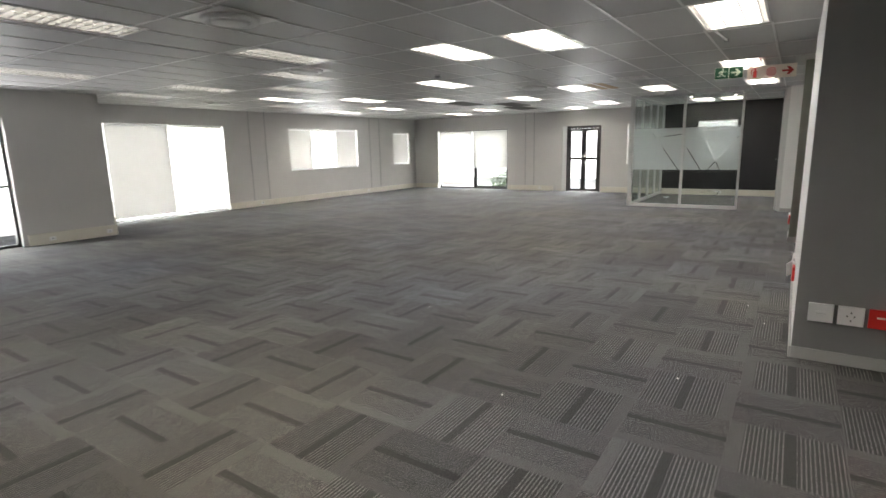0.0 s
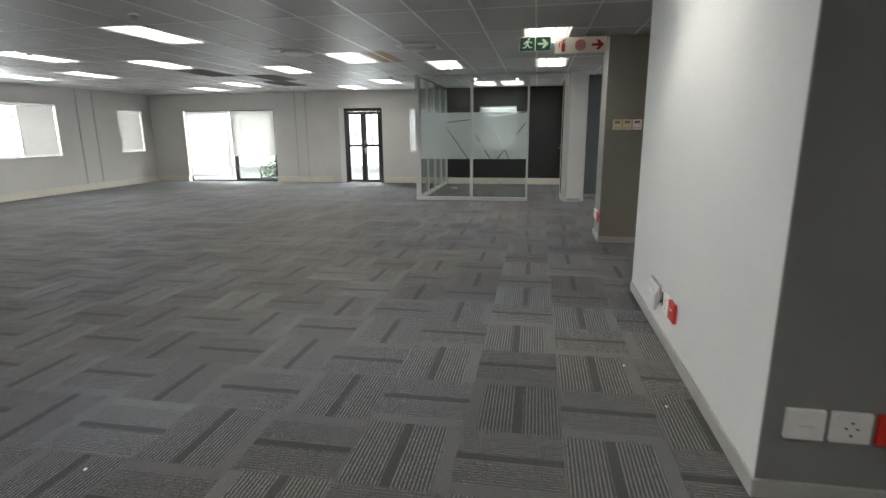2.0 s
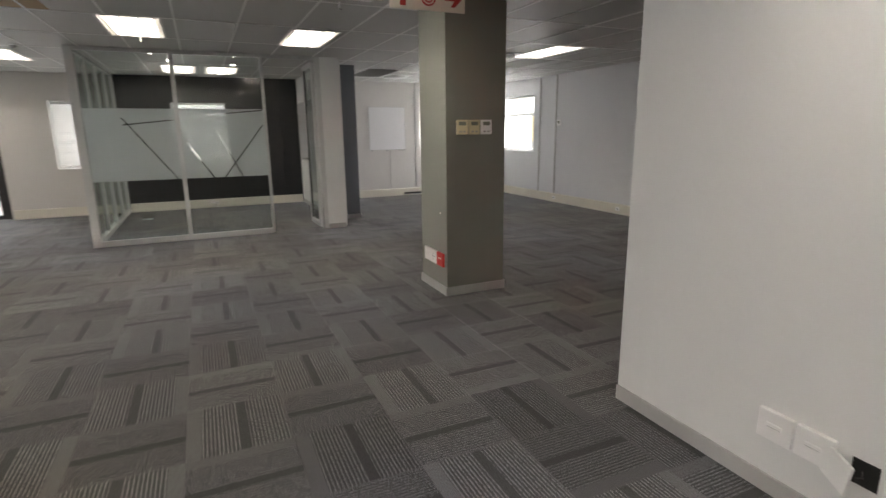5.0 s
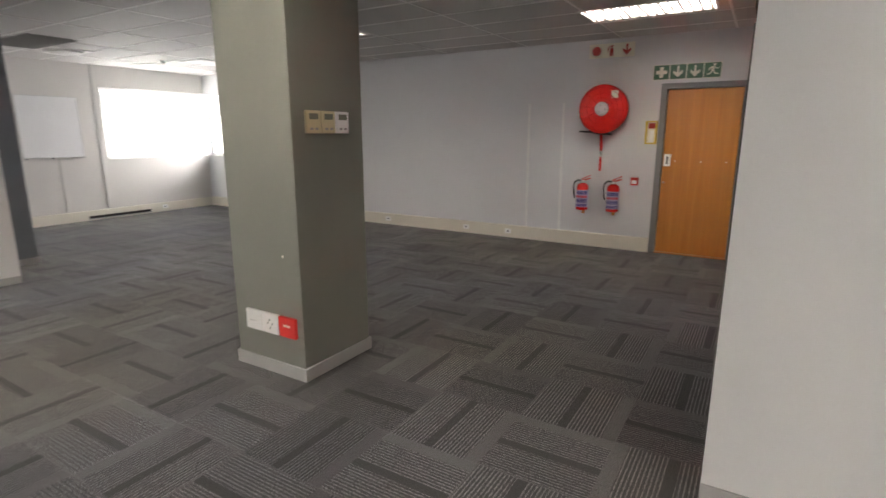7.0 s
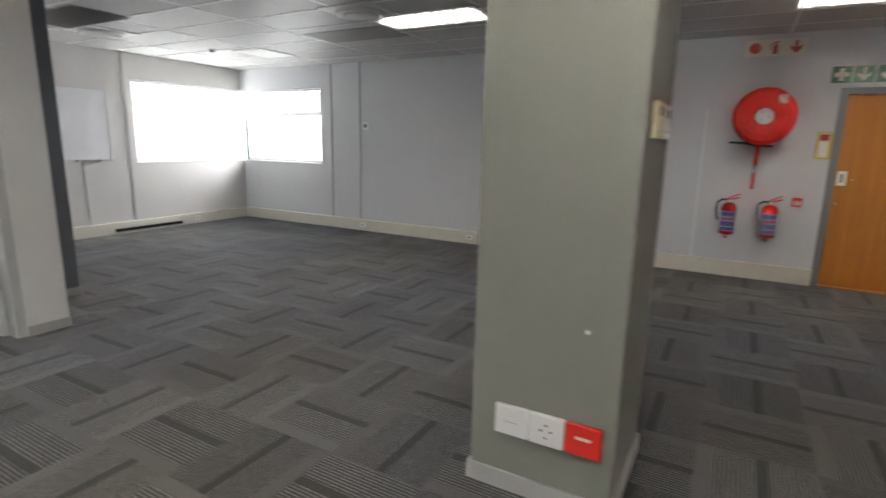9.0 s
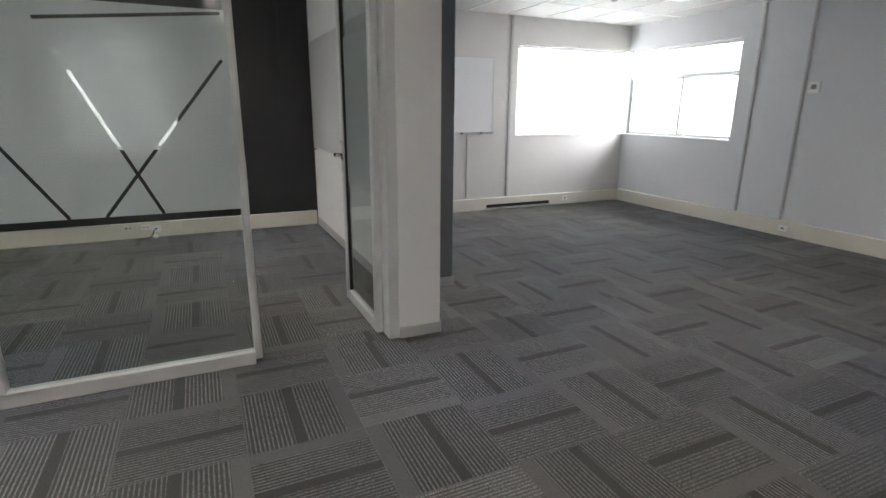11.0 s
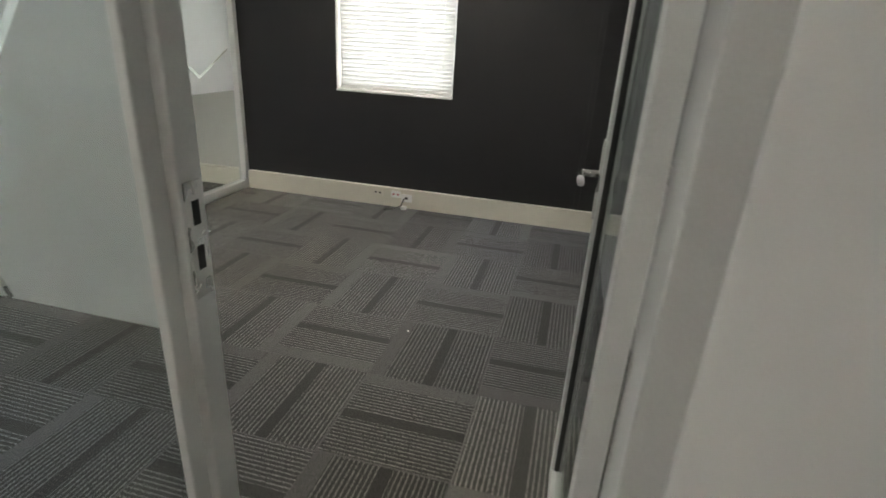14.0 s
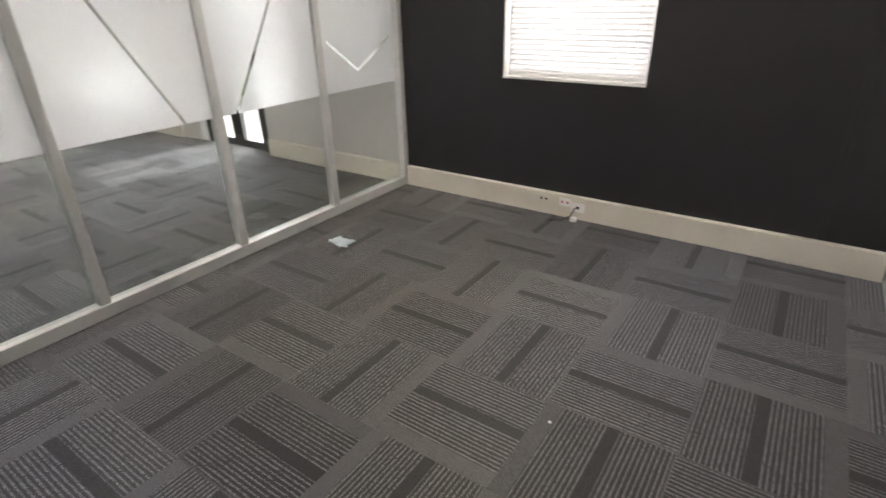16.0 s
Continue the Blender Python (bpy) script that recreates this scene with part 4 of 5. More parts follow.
s0 = smoke(3.12, 15.65)
for p in ((-4.9, 7.0), (-4.1, 13.6), (-8.2, 8.9)):
    copy_thing(s0, pose(*p, CE))
for p in ((-2.6, 13.85), (-1.5, 13.85), (-2.4, 14.6), (-1.45, 14.9)):
    d = thing("downlight", "small bright recessed downlight in the office ceiling", "downlight", pose(*p, CE), group="office downlights")
    part("ring", lathe(bmesh.new(), [(0.045, -0.001), (0.045, -0.006), (0.034, -0.008)], 20), "tbar", d)
    part("lamp", lathe(bmesh.new(), [(0.030, -0.009), (0.028, -0.012), (0.01, -0.013)], 16), "spot", d)
tagged(part("stained_ceiling_board", bx(-3.58, -3.22, 9.95, 11.2, CE - 0.0045, CE - 0.001), "stain"), "brown water-stained ceiling board beside a light", "ceiling board")
for p in ((-2.6, 12.45), (-0.84, 9.95), (-5.6, 12.6)):
    k = thing("sprinkler_head", "small pendant sprinkler head under the ceiling", "sprinkler", pose(*p, CE - 0.001), group="sprinkler heads")
    part("pipe", tube(bmesh.new(), (0, 0, 0), (0, 0, -0.06), 0.010, 10), "plastic", k)
    part("deflector", lathe(bmesh.new(), [(0.012, -0.055), (0.025, -0.062), (0.025, -0.066)], 14), "steel", k)
ec = thing("ceiling_conduit", "short white conduit with a clip under the ceiling", "conduit")
part("tube", tube(bmesh.new(), (-0.90, 6.25, CE - 0.012), (-0.86, 6.85, CE - 0.012), 0.012, 10), "plastic", ec)
part("end_cap", bx(-0.885, -0.835, 6.83, 6.90, CE - 0.028, CE - 0.002, bevel=0.003), "skirt", ec)
for y, z in ((9.49, 0.775),):
    tagged(part("paint_chip", bx(-0.0912, -0.0902, y - 0.008, y + 0.006, z - 0.006, z + 0.01), "signwhite"), "small white chip in the column's paint", "paint chip", group="paint chips")
tagged(part("grey_ceiling_board", bx(2.82, 3.39, 12.56, 13.66, CE - 0.0075, CE - 0.001, bevel=0.002), "greyboard"), "dull grey replacement board in the ceiling grid", "ceiling board")
tagged(part("ceiling_hatch", bx(3.3, 3.95, 14.9, 15.45, CE - 0.014, CE - 0.001, bevel=0.003), "tbar"), "square white access hatch in the ceiling", "hatch")


# ---------------------------------------------------------------- signs
def pictogram(bm, kind, m, s):
    """Small raised safety pictograms in a square of side s."""
    def fl(pts):
        flat(bm, [(x * s, y * s) for x, y in pts], 0.0012, m)
    def disc(cx, cy, r, n=20):
        fl([(cx + r * math.cos(2 * math.pi * i / n), cy + r * math.sin(2 * math.pi * i / n)) for i in range(n)])
    if kind == "arrow_right":
        fl([(-.38, -.07), (.05, -.07), (-.1, -.3), (.08, -.3), (.38, 0), (.08, .3), (-.1, .3), (.05, .07), (-.38, .07)])
    elif kind == "arrow_down":
        fl([(.07, .38), (.07, -.05), (.3, .1), (.3, -.08), (0, -.38), (-.3, -.08), (-.3, .1), (-.07, -.05), (-.07, .38)])
    elif kind == "cross":
        fl([(-.12, -.35), (.12, -.35), (.12, -.12), (.35, -.12), (.35, .12), (.12, .12), (.12, .35), (-.12, .35), (-.12, .12), (-.35, .12), (-.35, -.12), (-.12, -.12)])
    elif kind == "exit":
        disc(.1, .33, .08)
        fl([(-.08, .24), (.12, .22), (.08, -.02), (-.08, -.05)])
        fl([(-.02, -.04), (.1, -.04), (.2, -.2), (.36, -.2), (.36, -.28), (.14, -.28)])
        fl([(-.08, -.02), (.03, -.06), (-.1, -.26), (-.32, -.3), (-.34, -.22), (-.16, -.19)])
        fl([(.1, .2), (.14, .13), (.24, .05), (.36, .1), (.34, .17), (.24, .13)])
        fl([(-.06, .24), (-.02, .17), (-.14, .08), (-.2, -.04), (-.28, 0), (-.2, .14)])
    elif kind == "extinguisher":
        fl([(-.12, -.38), (.12, -.38), (.12, .12), (.06, .2), (-.06, .2), (-.12, .12)])
        fl([(-.05, .22), (.05, .22), (.05, .28), (.16, .34), (.14, .38), (-.1, .33)])
        fl([(-.1, .27), (-.12, .32), (-.28, .2), (-.28, -.1), (-.22, -.1), (-.22, .16)])
    elif kind == "disc":
        disc(0, 0, .33)
    elif kind == "spiral":
        for r in (.33, .21, .09):
            n = 24
            for i in range(n):
                a, b = 2 * math.pi * i / n, 2 * math.pi * (i + 1) / n
                fl([(r * math.cos(a), r * math.sin(a)), (r * math.cos(b), r * math.sin(b)), ((r - .065) * math.cos(b), (r - .065) * math.sin(b)), ((r - .065) * math.cos(a), (r - .065) * math.sin(a))])


def sign(name, label, m, cells, w, h, back, ink, hung=False, depth=0.004, border=None):
    """A row of square safety signs; local x along, y up, z towards the viewer."""
    s = thing(name, label, "sign", m)
    n = len(cells)
    part("panel", bx(-w / 2, w / 2, -h / 2, h / 2, 0, depth), border or back, s)
    for i, c in enumerate(cells):
        cx = -w / 2 + (i + 0.5) * w / n
        part("field", bx(cx - w / n / 2 + 0.006, cx + w / n / 2 - 0.006, -h / 2 + 0.006, h / 2 - 0.006, depth, depth + 0.001), back, s)
        part("pictogram", (lambda b: (pictogram(b, c, Matrix.Translation((cx, 0, depth + 0.001)), min(w / n, h)), b)[1])(bmesh.new()), ink, s)
    if hung:
        for x in (-w / 2 + 0.03, w / 2 - 0.03):
            part("hanger", tube(bmesh.new(), (x, h / 2, depth / 2), (x, h / 2 + hung, depth / 2), 0.002, 6), "steel", s)
    return s


sign("exit_sign", "green hanging exit sign with running figure and arrow", pose(-1.01, 8.78, 2.505, 90, 0, 0), ("exit", "arrow_right"), 0.37, 0.165, "signgreen", "signwhite", hung=CE - 2.588, border="signwhite")
sign("fire_sign", "white hanging fire equipment sign with red symbols", pose(-0.485, 8.78, 2.475, 90, 0, 0), ("extinguisher", "spiral", "arrow_right"), 0.59, 0.18, "signwhite", "signred", hung=CE - 2.565)
sign("fire_sign", "small white fire equipment signs with red symbols", pose(EA - 0.001, 8.87, 2.52, 90, 0, -90), ("disc", "extinguisher", "arrow_down"), 0.56, 0.17, "signwhite", "signred")
sign("exit_sign", "green first aid and exit signs above the wooden door", pose(EA - 0.001, 7.98, 2.22, 90, 0, -90), ("cross", "arrow_down", "arrow_down", "exit"), 0.74, 0.175, "signgreen", "signwhite", border="signwhite")


# ---------------------------------------------------------------- switches and sockets
def plate(kind, m, parent_name, label, col):
    """A socket plate; local x along the wall, z up, -y out of the wall."""
    m = m @ Matrix.Translation((0, -0.010, 0))
    p = thing(parent_name, label, "socket" if kind != "switch" else "switch", m, group="wall sockets")
    part("plate", bx(-0.072, 0.072, -0.012, 0.010, -0.065, 0.065, bevel=0.004), col, p)
    if kind == "socket":
        for x, z in ((-0.02, 0.0), (0.02, 0.0), (0, 0.025), (0, -0.03)):
            part("pin_hole", tube(bmesh.new(), (x, -0.0135, z), (x, -0.010, z), 0.005, 10), "hole", p)
        part("rocker", bx(0.030, 0.048, -0.016, -0.012, 0.028, 0.052, bevel=0.001), col, p)
    elif kind == "switch":
        part("rocker", bx(-0.030, 0.030, -0.017, -0.012, -0.014, 0.014, bevel=0.002), col, p)
        bm = bmesh.new()
        box(bm, -0.028, 0.028, -0.0185, -0.017, -0.003, -0.001)
        part("seam", bm, "skirt", p)
    else:
        part("marking", bx(-0.03, 0.03, -0.0135, -0.012, 0.005, 0.018), "signwhite", p, "worn pale marking")
    return p


for i, (k, c, lb) in enumerate((("switch", "plastic", "white isolator switch plate"), ("socket", "plastic", "white three-pin wall socket"), ("blank", "redplastic", "red dedicated power socket"))):
    plate(k, pose(0.135 + i * 0.165, 4.204, 0.355), "wall_socket", lb + " on the grey pier", c)
    plate(k, pose(-0.091, 9.77 - i * 0.15, 0.335, 0, 0, -90), "wall_socket", lb + " low on the grey column", c)
for y, k, c, lb in ((6.245, "switch", "plastic", "white isolator switch plate on the white wall"), (6.09, "switch", "plastic", "white switch plate on the white wall"),
                    (5.78, "socket", "plastic", "white three-pin wall socket on the white wall"), (5.625, "blank", "redplastic", "red dedicated power socket on the white wall")):
    plate(k, pose(-0.015, y, 0.315, 0, 0, -90), "wall_socket", lb, c)
broken = thing("broken_socket", "open wall box with its white socket plate hanging off", "socket")
part("box_opening", bx(-0.0165, -0.0145, 5.875, 5.965, 0.25, 0.35), "hole", broken)
bm = bx(-0.065, 0.065, -0.006, 0.006, -0.065, 0.065, bevel=0.003)
lp = part("hanging_plate", bm, "plastic", broken)
lp.matrix_basis = pose(-0.048, 5.995, 0.285, 0, 10, -116)
bm = sweep(bmesh.new(), [(-0.015, 5.93, 0.31), (-0.03, 5.92, 0.29), (-0.035, 5.94, 0.28)], 0.003)
part("wire", bm, "dark", broken)

for i in range(3):
    t = thing("thermostat", "aged cream air-conditioning controller on the grey column", "thermostat", pose(0.065 + i * 0.123, 9.349, 1.565), group="thermostats")
    part("case", bx(-0.056, 0.056, -0.02, 0, -0.065, 0.065, bevel=0.005), "cream" if i < 2 else "plastic", t)
    part("display", bx(-0.035, 0.035, -0.0215, -0.02, 0.015, 0.048), "lcd", t)
    for x in (-0.02, 0.02):
        part("button", bx(x - 0.012, x + 0.012, -0.023, -0.02, -0.045, -0.032, bevel=0.001), "skirt", t)
t = thing("thermostat", "small white room controller beside a cover strip", "thermostat", pose(EA - 0.001, 14.31, 1.68, 0, 0, -90))
part("case", bx(-0.06, 0.06, -0.025, 0, -0.06, 0.06, bevel=0.005), "plastic", t)
part("display", bx(-0.03, 0.03, -0.0265, -0.025, -0.02, 0.03), "lcd", t)

# small fittings on the trunking
for x, y, r in ((-1.88, N - 0.056, 0), (-7.5, N - 0.056, 0), (3.75, N - 0.056, 0), (EA - 0.056, 10.9, -90), (EA - 0.056, 10.2, -90), (EA - 0.056, 14.35, -90), (WE + 0.056, 14.2, 90), (WE + 0.056, 9.6, 90), (-11.084, 4.65, 90), (-11.084, 3.7, 90), (EA - 0.056, 12.4, -90)):
    o = thing("trunking_outlet", "small outlet plate set in the cream trunking", "outlet", pose(x, y, 0.095, 0, 0, r), group="trunking outlets")
    part("plate", bx(-0.05, 0.05, -0.006, 0, -0.035, 0.035, bevel=0.002), "plastic", o)
    part("port", bx(-0.012, 0.012, -0.0075, -0.006, -0.01, 0.01), "hole", o)
o = thing("floor_slot", "long dark cable slot in the cream trunking", "outlet")
part("slot", bx(2.36, 3.46, N - 0.0575, N - 0.055, 0.03, 0.075), "hole", o)
part("lip", bx(2.34, 3.48, N - 0.064, N - 0.055, 0.018, 0.03), "skirt", o)
structure("trim", bx(-0.44, -0.40, N - 0.016, N - 0.0062, 0.17, CE, bevel=0.003), "black", "black painted cover strip over a wall joint", "trim")
for x in (-2.15, -1.98):
    o = thing("trunking_outlet", "small outlet plate set in the cream trunking", "outlet", pose(x, N - 0.056, 0.12), group="trunking outlets")
    part("plate", bx(-0.045, 0.045, -0.006, 0, -0.03, 0.03, bevel=0.002), "trunk" if x < -2 else "plastic", o)
    for k in (-0.02, 0.02):
        part("port", bx(k - 0.008, k + 0.008, -0.0075, -0.006, -0.008, 0.008), "hole" if x < -2 else "labelred", o)
# loose office cable and wrapper
c = thing("loose_cable", "short loose cable hanging from the office trunking", "cable")
part("wire", sweep(bmesh.new(), [(-1.9, N - 0.063, 0.09), (-1.92, N - 0.09, 0.03), (-1.97, N - 0.14, 0.008), (-2.05, N - 0.18, 0.008)], 0.006), "dark", c)
part("plug", bx(-1.91, -1.87, N - 0.12, N - 0.075, 0.001, 0.03, bevel=0.004), "plastic", c)
bm = bmesh.new()
bmesh.ops.create_grid(bm, x_segments=8, y_segments=6, size=0.5)
for v in bm.verts:
    v.co = Vector((-3.08 + v.co.x * 0.15 + 0.012 * rng.uniform(-1, 1), 15.88 + v.co.y * 0.11 + 0.01 * rng.uniform(-1, 1), 0.006 + 0.05 * abs(noise.noise(v.co * 5))))
tagged(part("wrapper", bm, "paper"), "crumpled clear plastic wrapper on the office carpet", "litter")
for p in ((-2.96, 3.89), (-1.2, 15.1), (-0.62, 3.4), (-0.35, 5.4), (-0.2, 4.9), (-1.5, 2.6)):
    bm = bmesh.new()
    bmesh.ops.create_icosphere(bm, subdivisions=1, radius=0.007)
    for v in bm.verts:
        v.co = Vector((v.co.x * rng.uniform(0.7, 1.3) + p[0], v.co.y * rng.uniform(0.6, 1.2) + p[1], max(0.001, v.co.z * 0.6 + 0.006)))
    tagged(part("paper_scrap", bm, "plastic"), "tiny white scrap lying on the carpet", "litter", group="scraps")


# ---------------------------------------------------------------- fire equipment and wooden door on the east wall
wd = thing("wooden_door", "closed varnished wooden door in a grey steel frame", "door")
part("leaf", bx(EA + 0.03, EA + 0.075, 7.355, 8.165, 0.015, 2.02, bevel=0.003), "wood", wd)
bm = bmesh.new()
box(bm, EA - 0.015, EA + 0.12, 7.21, 7.35, 0, 2.09), box(bm, EA - 0.015, EA + 0.12, 8.17, 8.24, 0, 2.09), box(bm, EA - 0.015, EA + 0.12, 7.35, 8.17, 2.025, 2.09)
part("frame", bm, "doorframe", wd)
part("lock_plate", bx(EA + 0.022, EA + 0.03, 8.07, 8.15, 1.10, 1.25, bevel=0.002), "plastic", wd)
part("slot", bx(EA + 0.019, EA + 0.022, 8.10, 8.12, 1.13, 1.22), "hole", wd)
part("lock_cylinder", tube(bmesh.new(), (EA + 0.012, 8.135, 0.90), (EA + 0.03, 8.135, 0.90), 0.014), "steel", wd)
for y in (8.02, 7.73, 7.46):
    part("screw_hole", tube(bmesh.new(), (EA + 0.028, y, 1.165), (EA + 0.031, y, 1.165), 0.007, 8), "signwhite", wd)
# unseen full-size backing, added behind the leaf to close its gaps
part("backing_panel", bx(EA + 0.078, EA + 0.10, 7.345, 8.175, 0.0, 2.03), "wood", wd, "added panel closing the gaps behind the wooden door")
part("threshold", bx(EA - 0.01, EA + 0.12, 7.35, 8.17, 0.0, 0.012), "wood", wd)

reel = thing("fire_hose_reel", "red enamelled wall-mounted fire hose reel", "hose reel", pose(EA - 0.001, 8.89, 1.80, 0, -90, 0))
part("drum", lathe(bmesh.new(), [(0.29, 0.05), (0.30, 0.06), (0.30, 0.19), (0.285, 0.215), (0.24, 0.225), (0.12, 0.232), (0.085, 0.235)], 48), "redgloss", reel, smooth=True)
part("hub", lathe(bmesh.new(), [(0.085, 0.232), (0.085, 0.245), (0.07, 0.25)], 28), "plastic", reel)
part("axle", tube(bmesh.new(), (0, 0, 0), (0, 0, 0.06), 0.04), "dark", reel)
part("label_plate", bx(0.13, 0.22, -0.19, -0.11, 0.226, 0.231), "signwhite", reel)
for i in range(10):
    a = 2 * math.pi * i / 10 + 0.2
    bm = sweep(bmesh.new(), [(q * math.cos(a), q * math.sin(a), z) for q, z in ((0.09, 0.238), (0.18, 0.234), (0.245, 0.228), (0.275, 0.220))], 0.007, 6)
    part("rib", bm, "redgloss", reel, smooth=True)
for q, z in ((0.135, 0.236), (0.19, 0.233), (0.252, 0.227)):
    ring = [(q * math.cos(2 * math.pi * k / 40), q * math.sin(2 * math.pi * k / 40), z) for k in range(41)]
    part("ring", sweep(bmesh.new(), ring, 0.006, 6), "redgloss", reel, smooth=True)
for k in range(3):
    a = 2.1 * k + 0.4
    part("hub_mark", bx(0.045 * math.cos(a) - 0.012, 0.045 * math.cos(a) + 0.012, 0.045 * math.sin(a) - 0.006, 0.045 * math.sin(a) + 0.006, 0.2495, 0.2515), "skirt", reel)
bm = sweep(bmesh.new(), [(-0.28, 0.14, 0.12), (-0.30, 0.06, 0.13), (-0.31, -0.12, 0.13)], 0.014)
part("hose_guide", bm, "dark", reel, smooth=True)
part("nozzle", tube(bmesh.new(), (-0.28, 0.14, 0.12), (-0.275, 0.30, 0.12), 0.016, r2=0.010), "dark", reel)
bm = tube(bmesh.new(), (-0.30, 0.02, 0.1), (-0.52, 0.02, 0.06), 0.018)
part("supply_pipe", bm, "redgloss", reel, smooth=True)
bm = tube(bmesh.new(), (-0.52, 0.02, 0.06), (-0.60, 0.02, 0.06), 0.024)
part("valve", bm, "steel", reel)
part("lower_pipe", tube(bmesh.new(), (-0.60, 0.02, 0.06), (-0.78, 0.02, 0.06), 0.016), "redgloss", reel)


def extinguisher(y):
    e = thing("fire_extinguisher", "red fire extinguisher with blue and white label on a wall bracket", "fire extinguisher", pose(EA - 0.10, y, 0.50, 0, 0, -90), group="fire extinguishers")
    part("cylinder", lathe(bmesh.new(), [(0.070, 0.0), (0.078, 0.012), (0.078, 0.30), (0.066, 0.335), (0.03, 0.36)], 28), "redgloss", e, smooth=True)
    lab = part("label_wrap", lathe(bmesh.new(), [(0.0788, 0.04), (0.0792, 0.042), (0.0792, 0.265), (0.0788, 0.267)], 28), "label", e, smooth=True)
    for z0, z1, k in ((0.05, 0.085, "labelblue"), (0.10, 0.15, "labelblue"), (0.165, 0.195, "labelred"), (0.21, 0.255, "labelblue")):
        bm = bmesh.new()
        for j in range(7):
            a0, a1 = radians(-150 + j * 18), radians(-150 + j * 18 + (17.5 if k == "labelred" else 13))
            p = [Vector((0.0798 * math.cos(a), 0.0798 * math.sin(a), z)) for a, z in ((a0, z0), (a1, z0), (a1, z1), (a0, z1))]
            bm.faces.new([bm.verts.new(q) for q in p])
        part("print_block", bm, k, lab)
    part("neck", lathe(bmesh.new(), [(0.03, 0.36), (0.022, 0.37), (0.022, 0.395)], 16), "steel", e)
    bm = bmesh.new()
    sweep(bm, [(-0.02, 0, 0.395), (0.03, 0, 0.40), (0.10, 0, 0.425)], 0.009)
    sweep(bm, [(-0.02, 0, 0.405), (0.03, 0, 0.43), (0.10, 0, 0.462)], 0.007)
    part("handle", bm, "redplastic", e, smooth=True)
    bm = sweep(bmesh.new(), [(-0.02, 0, 0.385), (-0.07, 0, 0.395), (-0.115, 0, 0.36), (-0.125, 0, 0.29), (-0.115, -0.01, 0.21), (-0.095, -0.02, 0.15)], 0.011)
    part("hose", bm, "rubber", e, smooth=True)
    part("gauge", tube(bmesh.new(), (0, -0.022, 0.38), (0, -0.034, 0.38), 0.016), "plastic", e)
    part("bracket", bx(-0.02, 0.02, 0.075, 0.099, -0.06, 0.26), "wood", e, "brown mounting board")
    return e


extinguisher(9.11), extinguisher(8.71)
cp = thing("call_point", "small red and white fire alarm call point", "call point", pose(EA - 0.001, 8.47, 0.90, 0, 0, -90))
part("case", bx(-0.045, 0.045, -0.045, 0, -0.05, 0.05, bevel=0.005), "redplastic", cp)
part("window", bx(-0.03, 0.03, -0.0465, -0.045, -0.03, 0.015), "plastic", cp)
part("top_cover", bx(-0.04, 0.04, -0.035, 0, 0.05, 0.062), "plastic", cp)
kb = thing("key_box", "yellow emergency key box with a clear front", "key box", pose(EA - 0.001, 8.315, 1.51, 0, 0, -90))
bm = bmesh.new()
box(bm, -0.065, -0.050, -0.06, 0, -0.14, 0.14), box(bm, 0.050, 0.065, -0.06, 0, -0.14, 0.14), box(bm, -0.05, 0.05, -0.06, 0, 0.125, 0.14), box(bm, -0.05, 0.05, -0.06, 0, -0.14, -0.125)
part("frame", bm, "yellow", kb)
part("back", bx(-0.05, 0.05, -0.01, 0, -0.125, 0.125), "signwhite", kb)
part("notice", bx(-0.04, 0.04, -0.013, -0.01, 0.05, 0.115), "signred", kb)
part("key_tag", bx(-0.02, 0.03, -0.03, -0.013, -0.11, 0.03, bevel=0.006), "plastic", kb)


# ---------------------------------------------------------------- carpet tiles
floor = structure("floor", bx(WE - T, EA + T, -3.25, N + T, -0.11, -0.008), "base", "grey carpet tile floor with threads turned tile by tile", "floor")
TS, GAP, DROP = 0.508, 0.0003, 0.0015
rng = random.Random(11)


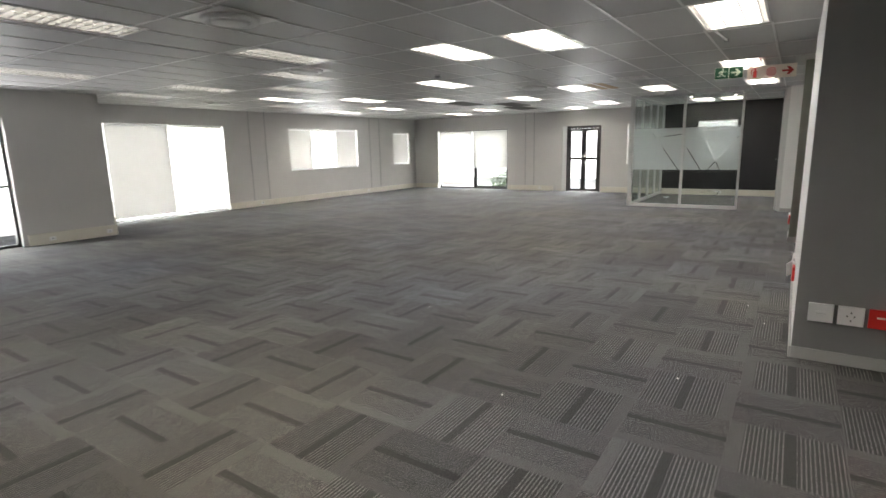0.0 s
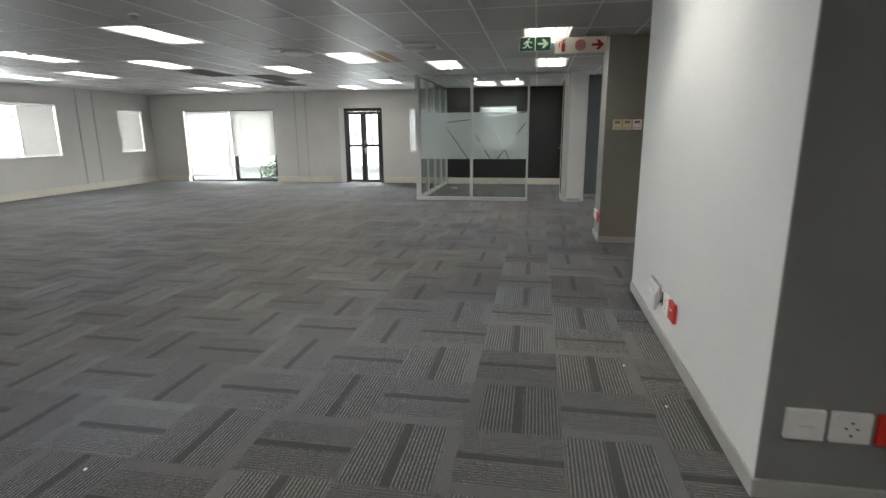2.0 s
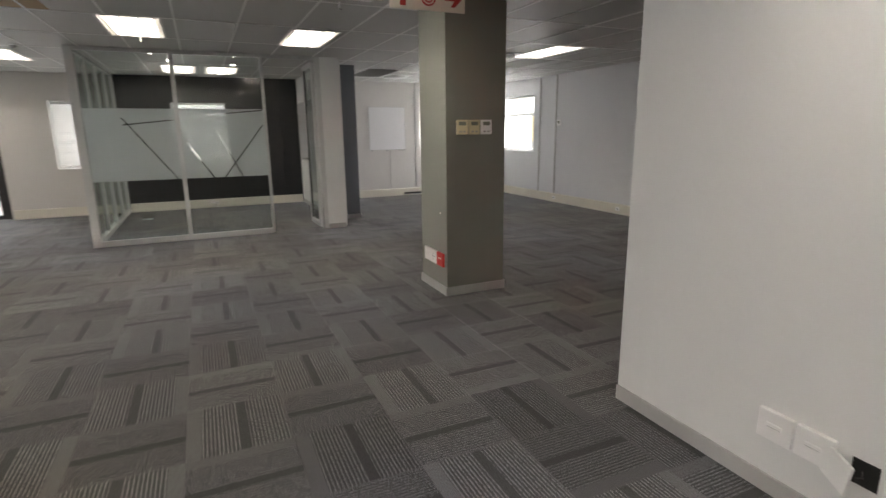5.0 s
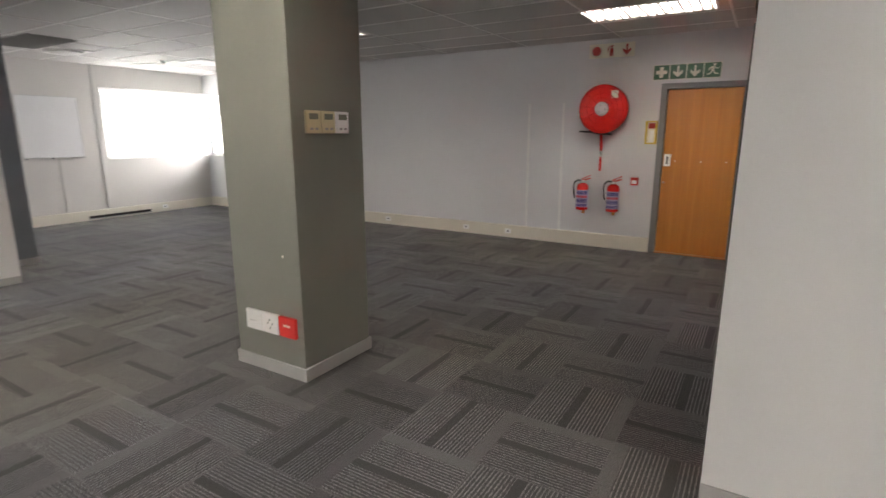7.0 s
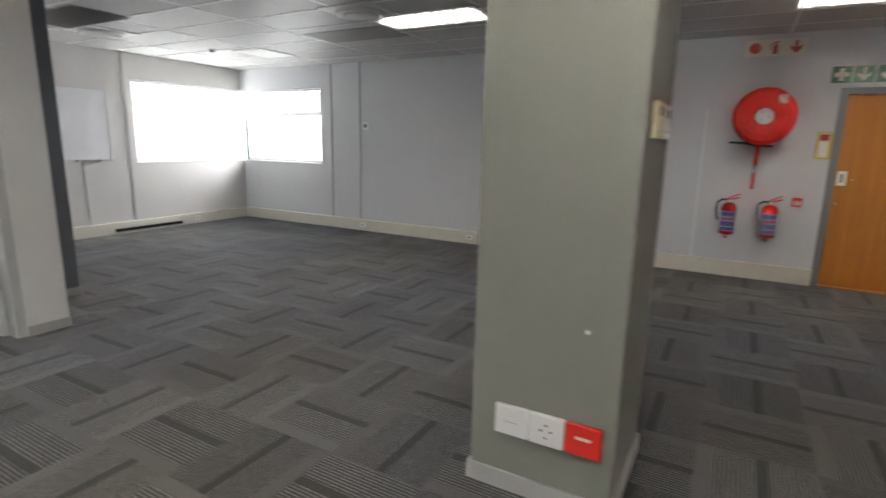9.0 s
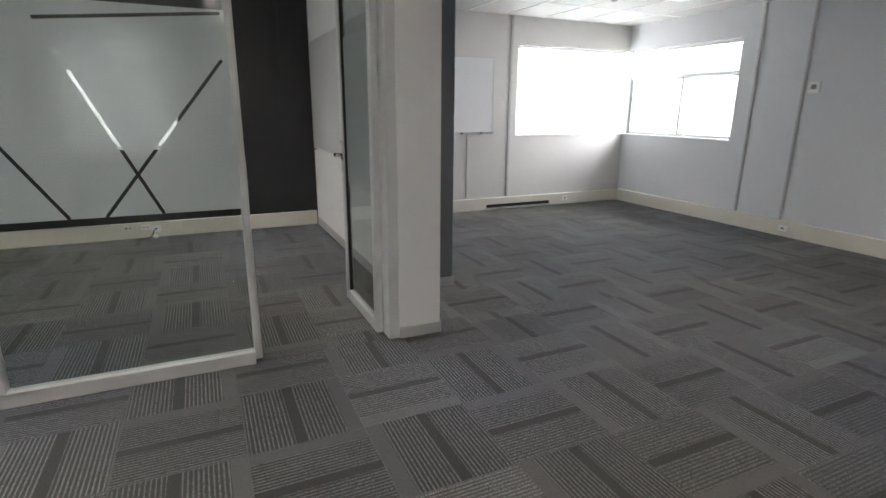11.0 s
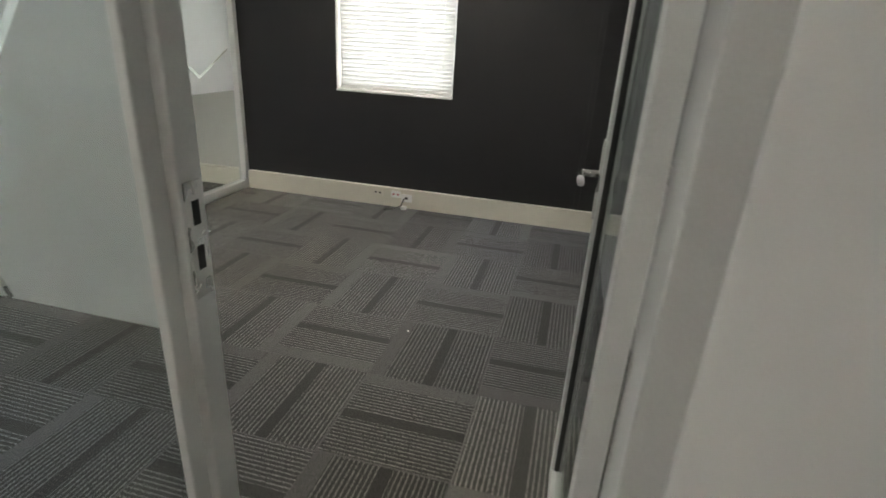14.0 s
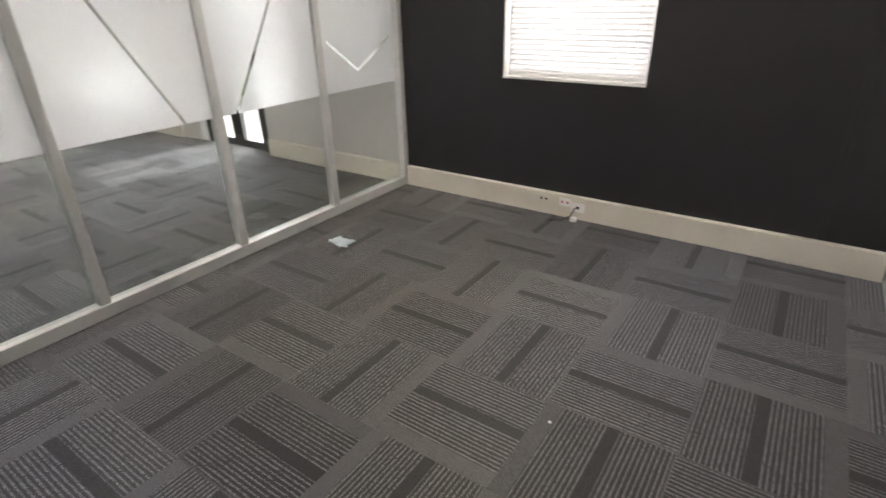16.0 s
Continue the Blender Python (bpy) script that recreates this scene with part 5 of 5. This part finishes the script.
def tile_faces(verts, faces, uvs, x0, x1, y0, y1, cell, turn, at):
    """Adds one (clipped) tile: top and a rim that falls away; uv in the turned tile."""
    base = len(verts)
    i, j = cell
    for k in (0, 1):
        g = GAP if k else 0.0015
        for x, y in ((x0 + g, y0 + g), (x1 - g, y0 + g), (x1 - g, y1 - g), (x0 + g, y1 - g)):
            verts.append((x - at[0], y - at[1], 0.0 if not k else -DROP))
            a, b = (x - i) / TS, (y - j) / TS
            uvs.append(((a, b), (b, 1 - a), (1 - a, 1 - b), (1 - b, a))[turn])
    faces.append((base, base + 1, base + 2, base + 3))
    for k in range(4):
        n = (k + 1) % 4
        faces.append((base + n, base + k, base + 4 + k, base + 4 + n))


def tile_mesh(name, verts, faces, uvs):
    me = bpy.data.meshes.new(name)
    me.from_pydata(verts, [], faces)
    layer = me.uv_layers.new(name="tile")
    for lp_ in me.loops:
        layer.data[lp_.index].uv = uvs[lp_.vertex_index]
    me.materials.append(M["carpet"])
    return me


full = []
for turn in range(4):
    v, f, u = [], [], []
    tile_faces(v, f, u, 0, TS, 0, TS, (0, 0), turn, (TS / 2, TS / 2))
    full.append(tile_mesh("tile", v, f, u))

# regions: x0, x1, y0, y1 and the phase of the tile grid there
REGIONS = [(WE, EA + 0.1, -3.0, GY, 0.234, -0.06), (WE, GX, GY, N + 0.1, 0.234, -0.06), (0.0, EA + 0.1, GY, N + 0.1, 0.234, -0.06), (GX, 0.0, GY, N + 0.1, 0.266, -0.03)]
rest = ([], [], [])
for x0, x1, y0, y1, px, py in REGIONS:
    for i in range(math.floor((x0 - px) / TS), math.ceil((x1 - px) / TS)):
        for j in range(math.floor((y0 - py) / TS), math.ceil((y1 - py) / TS)):
            cx, cy = px + i * TS, py + j * TS
            a, b, c, d = max(cx, x0), min(cx + TS, x1), max(cy, y0), min(cy + TS, y1)
            if b - a < 0.01 or d - c < 0.01:
                continue
            turn = (0 if (i + j) % 2 == 0 else 1) + rng.choice((0, 2))
            whole = b - a > TS - 1e-6 and d - c > TS - 1e-6
            near = -3.6 < cx < -0.2 and 3.4 < cy < 17.2 or -0.2 <= cx < 1.2 and 7.2 < cy < 13
            if whole and near:
                ob = new("carpet_tile", full[turn])
                ob.location, ob.parent = (cx + TS / 2, cy + TS / 2, 0), floor
            else:
                tile_faces(*rest, a, b, c, d, (cx, cy), turn, (0, 0))
ob = new("outer_carpet_tiles", tile_mesh("outer_carpet_tiles", *rest))
ob.parent = floor
tagged(ob, kind="stuff")
